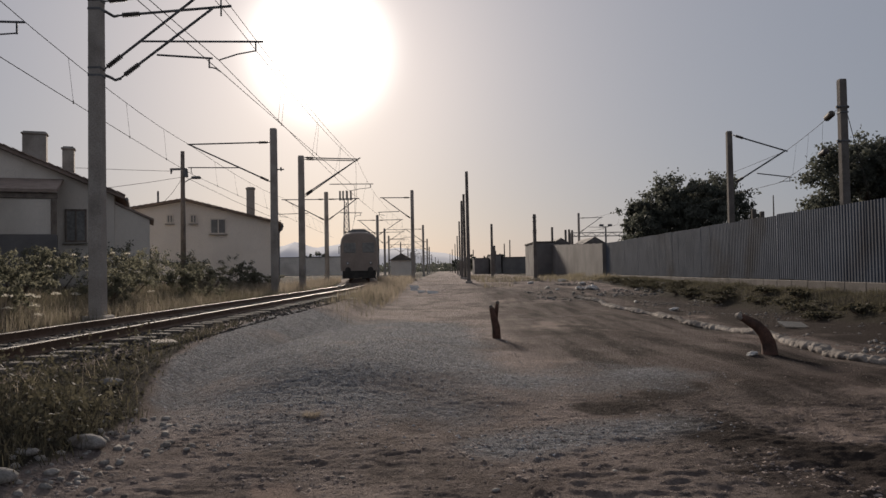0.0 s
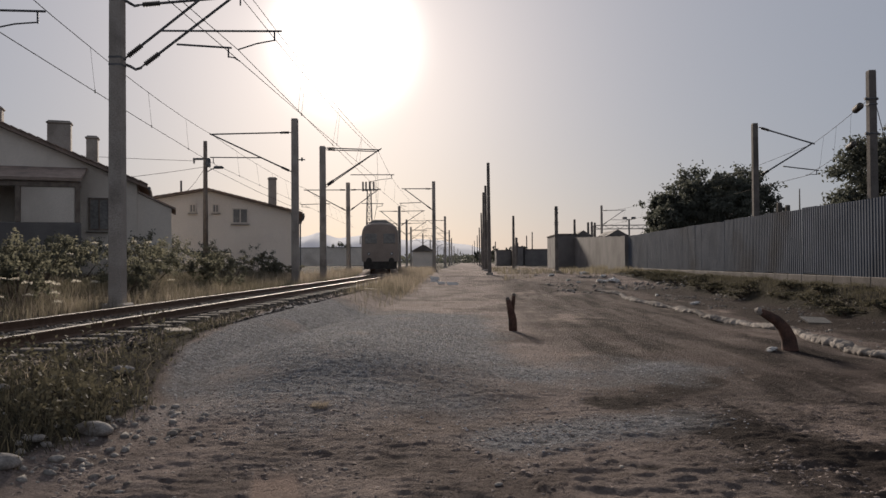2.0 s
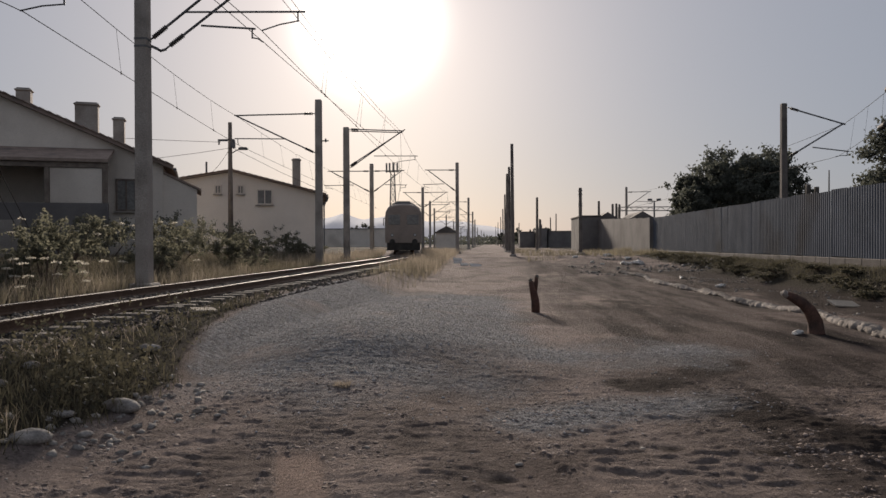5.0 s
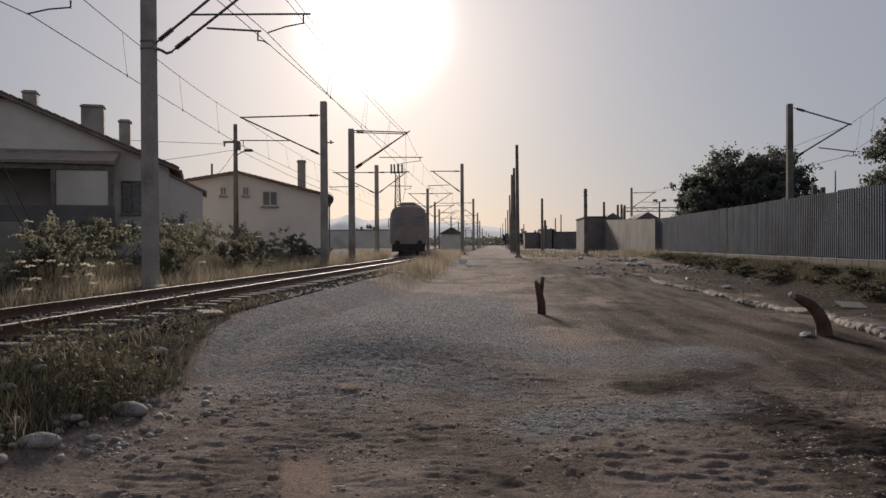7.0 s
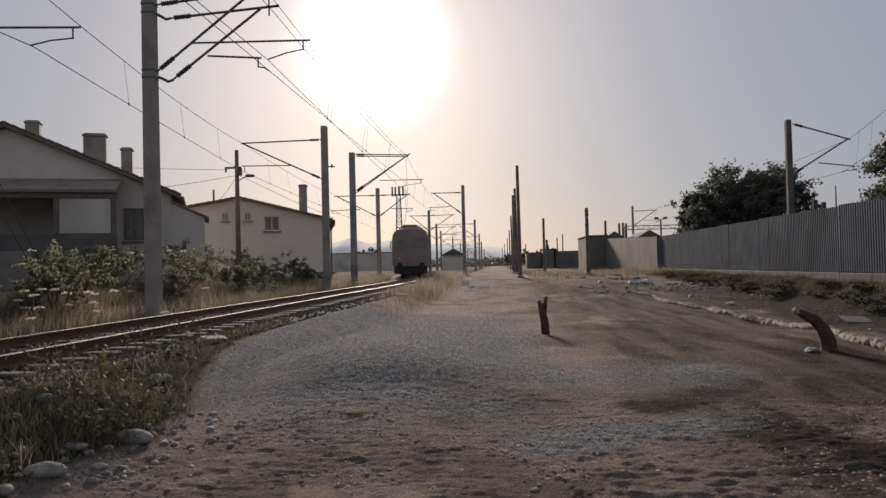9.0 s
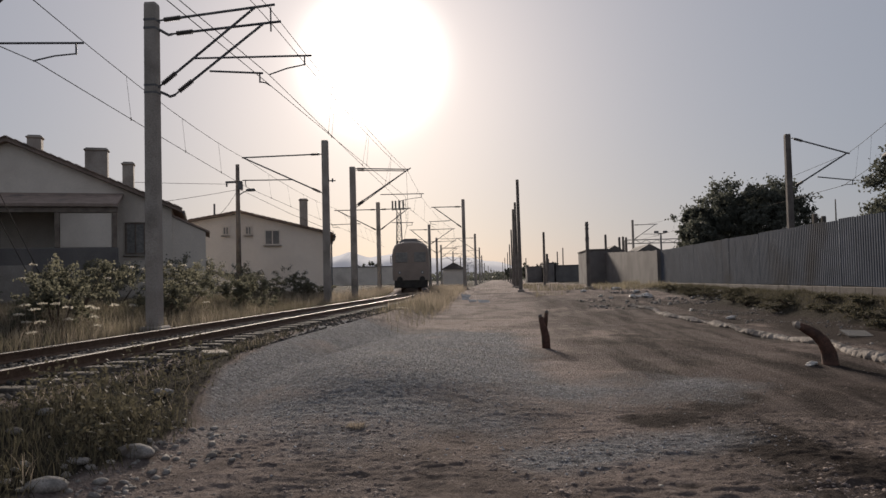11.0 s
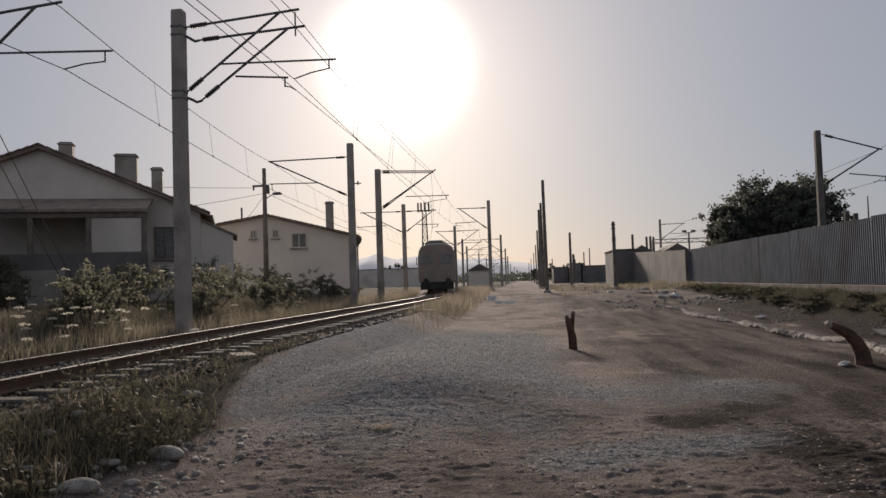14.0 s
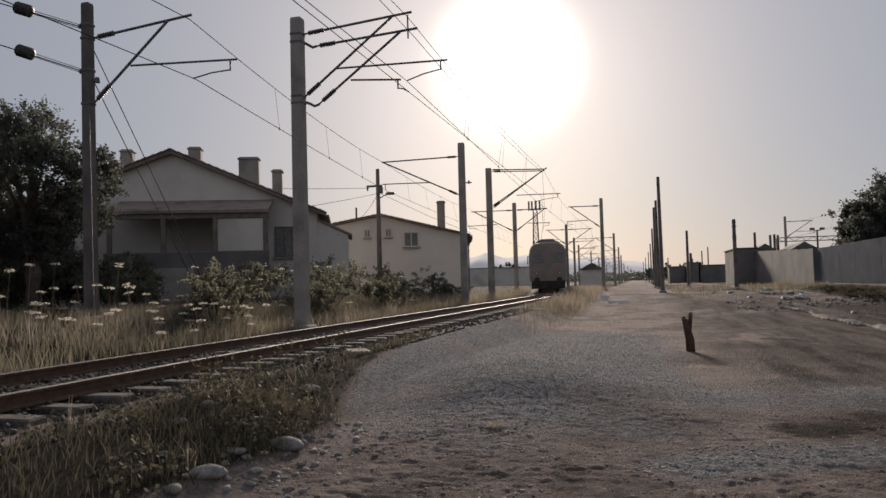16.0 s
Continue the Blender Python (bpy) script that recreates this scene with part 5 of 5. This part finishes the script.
verge = lambda x, y: turf_cover(x, y) * bare_soil(x, y) * (0.5 + 0.5 * (rough(x, y, 1.0, 3, 31) > -0.1))
stuff("grass", blades("grass", scatter(40000, -5.0, -2.3, 3.5, 26, verge), 0.14, 0.010, M_VERGE, 0.8), "dusty short grass on the track verge", "grass")
stuff("weeds", leaf_mesh("weeds", clumps(scatter(46000, -4.9, -2.5, 3.5, 24, weedy)), 0.05, M_VERGE), "low leafy weeds on the verge", "weeds")
stuff("grass", blades("grass", scatter(60000, -15.0, -8.0, 8, 46, lambda x, y: turf_cover(x, y) * (0.3 + 0.7 * (rough(x, y, 0.6, 3, 35) > 0))), 0.32, 0.013, M_GRASS, 0.7), "tall rough grass beyond the track", "grass")
stuff("dry_grass", blades("dry_grass", scatter(22000, -15.0, -7.9, 6, 46, lambda x, y: turf_cover(x, y) * (rough(x, y, 0.5, 3, 33) > 0.1)), 0.36, 0.010, M_DRY, 0.7), "dry golden grass stalks beyond the track", "grass")
stuff("dry_grass", blades("dry_grass", scatter(30000, -9.5, -1.2, 26, 70, lambda x, y: (np.abs(x - track_x(y)) > 1.6) * (0.35 + 0.65 * (wob(x, y, 0.7, 2.0) > -0.1)) * ease(-2.0, -3.2, x) * ease(28, 44, y)), 0.5, 0.02, M_DRY), "dry golden grass between track and road", "grass")
stuff("grass", blades("grass", scatter(30000, -9.5, -1.6, 22, 60, lambda x, y: (np.abs(x - track_x(y)) > 1.6) * ease(-2.2, -3.4, x) * ease(22, 40, y)), 0.3, 0.016, M_GRASS), "dusty grass between track and road", "grass")
stuff("dry_grass", blades("dry_grass", scatter(5000, -5.0, -2.8, 5.5, 26, lambda x, y: turf_cover(x, y) * bare_soil(x, y) * (rough(x, y, 0.9, 3, 41) > 0.25)), 0.22, 0.007, M_DRY, 0.9), "dry straw tufts on the track verge", "grass")
stuff("grass", blades("grass", scatter(30000, 10.9, 12.95, 8, 60, lambda x, y: ease(10.6, 11.4, x)), 0.13, 0.012, M_VERGE), "dark grass on the fence bank", "grass")


def umbel(x, y, h):
    """A tall stalk with a flat white flower head."""
    base = float(land(x, y))
    w = thing("umbel_weed", "tall dry stalk with flat white flower head", "weed", "umbel weeds by the track", pose(x, y, base, random.uniform(-8, 8), random.uniform(-8, 8), random.uniform(0, 360)))
    bm = bmesh.new(); pipe(bm, [(0, 0, 0), (0.02, 0, h * 0.5), (0, 0.02, h), (0, 0.02, h + 0.075)], [0.008, 0.006, 0.005, 0.012], 5)
    part("stalk", bm, M_DRY, w)
    a = rng.uniform(0, math.tau, 60); r = 0.10 * np.sqrt(rng.random(60))
    ob = new("flower_head", leaf_mesh("flower_head", np.stack([r * np.cos(a), 0.02 + r * np.sin(a), h + 0.08 - r * 0.2 + 0.01 * rng.normal(size=60)], 1), 0.03, M_UMBEL)); ob.parent = w; tagged(ob, kind="stuff")


for _ in range(40):
    y = random.uniform(9, 30)
    umbel(float(track_x(y)) - random.uniform(2.2, 6.5), y, random.uniform(0.5, 1.4))
for _ in range(44):
    y = random.uniform(10.5, 17)
    umbel(float(track_x(y)) - random.uniform(1.9, 6.0), y, random.uniform(0.25, 0.75))


# ---- stones, gravel and litter ----
M_CLOD = surface("dried_mud", (0.15, 0.122, 0.109), (0.23, 0.19, 0.172), 0.9, 0.9, 0.4, 40.0, island=0.3)
M_FIELD = surface("field_stone", (0.21, 0.195, 0.18), (0.34, 0.315, 0.29), 9.0, 0.9, 0.5, 55.0, (0.12, 0.10, 0.085))
def stone_mesh(name, r, seed, squash=0.65, material=None):
    bm = bmesh.new()
    bmesh.ops.create_icosphere(bm, subdivisions=2, radius=r)
    for v in bm.verts:
        v.co *= 1 + 0.22 * noise.noise(v.co / r * 0.9 + Vector((seed, 0, 0))) + 0.08 * noise.noise(v.co / r * 2.6 + Vector((0, seed, 0)))
        v.co.z *= squash
    return mesh_of(name, bm, material or M_STONE, True)


for i, (x, y, r) in enumerate(((-3.16, 6.80, 0.15), (-3.27, 5.62, 0.13), (-2.55, 7.16, 0.06), (-3.29, 5.17, 0.08), (-3.95, 6.3, 0.07), (-3.35, 6.2, 0.07), (-3.05, 6.0, 0.06), (-4.1, 7.0, 0.09), (-2.95, 8.2, 0.05), (-3.79, 8.81, 0.12), (0.35, 5.6, 0.03), (-2.3, 6.9, 0.035))):
    tagged(new("stone", stone_mesh("stone", r, i * 3.1, 0.5, M_FIELD)), "smooth pale grey field stone on dirt", "stone", "stones on the verge").matrix_basis = pose(x, y, float(land(x, y) + ruts(x, y)) + r * 0.16, 0, 0, i * 40) @ Matrix.Diagonal((1.2, 0.85, 1, 1))
bm = bmesh.new(); bmesh.ops.create_icosphere(bm, subdivisions=1, radius=1.0)
ICO_V = np.array([v.co[:] for v in bm.verts]); ICO_F = np.array([[v.index for v in f.verts] for f in bm.faces]); bm.free()
OCT_V = np.array([(1, 0, 0), (-1, 0, 0), (0, 1, 0), (0, -1, 0), (0, 0, 1), (0, 0, -1)], float)
OCT_F = np.array([(0, 2, 4), (2, 1, 4), (1, 3, 4), (3, 0, 4), (2, 0, 5), (1, 2, 5), (3, 1, 5), (0, 3, 5)])


def pebbles(name, places, lo, hi, material, label, base_v=OCT_V, base_f=OCT_F, flat=0.7):
    n = len(places)
    s = lo * (hi / lo) ** (rng.random(n) ** 2.2)
    sh = base_v[None] * rng.uniform(0.6, 1.25, (n, len(base_v), 1)) * np.array([1.15, 1.0, flat])
    a = rng.uniform(0, math.tau, n); tip = rng.uniform(-0.5, 0.5, n)
    c, q = np.cos(a)[:, None], np.sin(a)[:, None]
    x, y, z = sh[..., 0], sh[..., 1], sh[..., 2]
    z, x = z * np.cos(tip)[:, None] - x * np.sin(tip)[:, None], z * np.sin(tip)[:, None] + x * np.cos(tip)[:, None]
    v = np.stack([x * c - y * q, x * q + y * c, z], -1) * s[:, None, None] + places[:, None] + np.array([0, 0, 1]) * (s * 0.25)[:, None, None]
    f = (np.arange(n)[:, None, None] * len(base_v) + base_f[None]).reshape(-1, 3)
    stuff(name, soup(name, v.reshape(-1, 3), f, material), label, "gravel")


pebbles("gravel", scatter(230000, -4.0, 4.5, 4.0, 26, lambda x, y: gravel_cover(x, y) ** 1.5 * (6 / (y + 1)) ** 0.5), 0.007, 0.024, M_GRAVEL, "loose bluish grey crushed gravel")
pebbles("gravel", scatter(95000, -3.6, 8.0, 4.0, 18, lambda x, y: (0.25 + 0.6 * ease(0.0, 0.5, rough(x, y, 0.9, 3, 51))) * (1 - dark_soil_cover(x, y)) * (1 - print_cover(x, y))), 0.005, 0.020, M_DIRT, "small dusty clods and grit on dirt")
pebbles("gravel", scatter(900, -4.0, 9.0, 4.2, 20, lambda x, y: 0.5 - 0.48 * dark_soil_cover(x, y)), 0.010, 0.028, M_STONE, "scattered pale stones on dirt", ICO_V, ICO_F)
pebbles("dirt_clods", scatter(95000, -3.1, 5.2, 3.9, 10.0, lambda x, y: (0.10 + 0.7 * ease(0.0, 0.5, rough(x * 0.7, y, 1.6, 3, 71))) * ease(10.0, 6.5, y) * (1 - print_cover(x, y) / 0.8) * (1 - 0.95 * dark_soil_cover(x, y))), 0.006, 0.026, M_CLOD, "flat broken clods of dried mud", ICO_V, ICO_F, 0.45)
pebbles("gravel", scatter(520, -3.8, -2.0, 5.4, 8.2, lambda x, y: np.exp(-((x + 3.0) / 0.5) ** 2)), 0.014, 0.055, M_FIELD, "small dusty stones along the verge", ICO_V, ICO_F)
a = rng.uniform(0, math.tau, 160); r = 0.08 * rng.random(160) ** 0.5
tuft = np.stack([-1.40 + 1.3 * r * np.cos(a), 8.1 + r * np.sin(a), 0 * a], 1)
tuft[:, 2] = land(tuft[:, 0], tuft[:, 1]) + ruts(tuft[:, 0], tuft[:, 1]) - 0.01
tagged(new("straw_tuft", blades("straw_tuft", tuft, 0.055, 0.008, M_DRY, 1.8)), "small pale tuft of dry straw on gravel", "grass")
yy = rng.uniform(-2, 55, 36000); xx = track_x(yy) + np.clip(rng.normal(0, 0.95, 36000), -2.0, 2.0)
pebbles("ballast", np.stack([xx, yy, land(xx, yy) + 0.055 - 0.05 * ease(0.85, 1.0, np.abs(xx - track_x(yy)))], 1), 0.022, 0.055, M_BALLAST, "dark oily track ballast stones")

# bent iron stump and forked post in the road
z = float(land(5.75, 13.8))
post = thing("bent_stump", "dark bent rusty iron stump leaning over", "stump", m=pose(5.75, 13.8, z))
bm = bmesh.new(); pipe(bm, [(0.04, 0, -0.2), (0.05, 0, 0.0), (0.03, 0, 0.2), (-0.05, 0, 0.38), (-0.18, 0, 0.52), (-0.33, 0, 0.61), (-0.46, 0, 0.68)], [0.15, 0.14, 0.125, 0.11, 0.095, 0.08, 0.06], 12); part("shaft", bm, M_RUST, post, smooth=True)
bm = bmesh.new(); pipe(bm, [(-0.44, 0, 0.66), (-0.50, 0, 0.70), (-0.52, 0.05, 0.69)], [0.062, 0.066, 0.03], 10); part("torn_tip", bm, M_CLOTH, post, "pale torn tip")
z = float(land(1.16, 17.5))
post = thing("forked_post", "short dark forked post stuck in dirt road", "post", m=pose(1.16, 17.5, z))
bm = bmesh.new(); pipe(bm, [(0.03, 0, -0.2), (0.02, 0, 0.25), (-0.03, 0, 0.5), (-0.08, 0, 0.70)], [0.10, 0.095, 0.08, 0.055], 10); pipe(bm, [(0.0, 0, 0.42), (0.03, 0, 0.62), (0.05, 0, 0.80)], [0.055, 0.05, 0.04], 8); part("shaft", bm, M_RUST, post, smooth=True)
for x, zz in ((-0.09, 0.72), (0.055, 0.81)):
    bm = bmesh.new(); bmesh.ops.create_icosphere(bm, subdivisions=1, radius=0.05, matrix=Matrix.Translation((x, 0, zz))); part("knob", bm, M_CLOTH, post, "pale dusty tip")

# crumpled fabric hose lying along the road edge
hose = thing("fabric_hose", "long pale crumpled fabric hose lying in dirt", "hose")
y = 9.5
while y < 36:
    L = random.uniform(0.8, 1.6)
    if random.random() > 0.02:
        bm = bmesh.new(); pts, rad = [], []
        k = max(8, int(L / 0.032))
        for i in range(k + 1):
            yy_ = y + L * i / k
            xx_ = 7.05 - 0.02 * (yy_ - 12) + 0.12 * math.sin(yy_ * 0.8) + 0.05 * math.sin(yy_ * 2.3)
            pts.append((xx_, yy_, float(land(xx_, yy_)) + 0.035 + 0.012 * math.sin(yy_ * 3.1)))
            rad.append(0.135 + 0.035 * math.sin(yy_ * 1.9 + math.sin(yy_ * 0.7)))
        pipe(bm, pts, rad, 16)
        for v in bm.verts:
            q = Vector((v.co.x * 9, v.co.y * 8.5 + v.co.x * 6, v.co.z * 9))
            fold = 0.15 * (0.32 - abs(noise.noise(q))) + 0.035 * noise.noise(q * 2.7 + Vector((5, 0, 0)))
            v.co += Vector((0.05 * noise.noise(v.co * 5), 0, fold))
        for v in bm.verts:
            g = float(land(v.co.x, v.co.y))
            v.co.z = g + (v.co.z - g) * 0.62
        part("section", bm, M_CLOTH, hose, smooth=True)
    y += L


def bag(x, y, s, label, mat, dz=0.0):
    bm = bmesh.new()
    bmesh.ops.create_icosphere(bm, subdivisions=3, radius=s)
    for v in bm.verts:
        q = v.co / s + Vector((x * 3 + y, 0, 0))
        v.co *= 0.85 + 0.5 * noise.noise(q * 1.2) + 0.5 * (0.4 - abs(noise.noise(q * 2.6))) + 0.2 * noise.noise(q * 6)
        v.co.z *= 0.5
    me = mesh_of("rubbish_bag", bm, mat)
    tagged(new("rubbish_bag", me), label, "rubbish", "litter").matrix_basis = pose(x, y, float(land(x, y)) + s * 0.3 + dz, 0, 0, random.uniform(0, 360)) @ Matrix.Diagonal((1.5, 0.8, 1, 1))


for x, y, s in ((7.75, 44.2, 0.26), (8.5, 44.0, 0.34), (8.1, 44.5, 0.2), (5.45, 13.7, 0.09), (5.36, 13.6, 0.06), (8.2, 27.6, 0.12), (8.4, 28.1, 0.10), (8.2, 33.0, 0.10), (6.6, 44.5, 0.12), (6.2, 46.0, 0.15), (5.9, 52, 0.2), (8.5, 55, 0.25), (9.0, 50, 0.2)):
    bag(x, y, s, "crumpled pale plastic rubbish lying on dirt", M_WHITE)
for x, y, l, w, rz, tip in ((8.85, 19.6, 0.72, 0.36, 14, 20), (-1.85, 49.4, 0.6, 0.24, 20, 40), (-0.6, 43.4, 0.8, 0.26, 40, 38), (-1.25, 44.0, 0.5, 0.2, 30, 40), (-1.75, 46.3, 0.45, 0.24, -10, 45), (-3.7, 31, 0.7, 0.14, 60, 10), (-4.35, 12.0, 0.5, 0.14, 65, 18)):
    bm = bmesh.new(); box(bm, (-l / 2, -w / 2, -0.02), (l / 2, w / 2, 0.025), 0.008)
    single("loose_board", bm, M_WHITE if y > 40 else M_BOARD, "loose pale weathered board lying on dirt", "board", "litter", m=pose(x, y, float(land(x, y)) + 0.05, tip, 4, rz))

# rubble and marker blocks
pebbles("rubble", scatter(5000, 4.5, 12.0, 34, 75, lambda x, y: ease(0.1, 0.6, rough(x, y, 0.35, 3, 61))), 0.02, 0.12, M_STONE, "scattered pale rubble along the far roadside", ICO_V, ICO_F)
pebbles("rubble", scatter(2600, 7.4, 10.6, 11, 34, lambda x, y: ease(0.0, 0.6, rough(x, y, 0.7, 3, 63))), 0.012, 0.06, M_STONE, "small rubble and stones on the bank", ICO_V, ICO_F)
stuff("dry_grass", blades("dry_grass", scatter(14000, 2.5, 12.6, 44, 100, lambda x, y: ease(0.15, 0.6, rough(x, y, 0.25, 3, 65))), 0.35, 0.03, M_GRASS), "dusty weeds along the far roadside", "grass")
for x, y, w, h in ((-12.45, 14.6, 0.46, 0.36), (-14.1, 14.6, 0.44, 0.36)):
    bm = bmesh.new(); box(bm, (-w / 2, -0.18, -0.1), (w / 2, 0.18, h), 0.025)
    single("marker_block", bm, M_RUST, "dark rusty square block standing in grass", "block", "marker blocks", m=pose(x, y, float(land(x, y)), 0, 0, 6))

# woods along the horizon
n = 9000
ax = rng.uniform(-1, 1, n)
wx = np.sign(ax) * np.abs(ax) ** 1.4 * 420
wy = rng.uniform(520, 760, n)
wz = land(wx, wy) + rng.random(n) * (3.0 + 4.5 * vnoise(wx * 0.05, wy * 0.03, 4))
stuff("far_woods", leaf_mesh("far_woods", np.stack([wx, wy, wz], 1), 2.4, M_LEAFDARK, 0.8), "low hazy belt of distant trees", "woods")
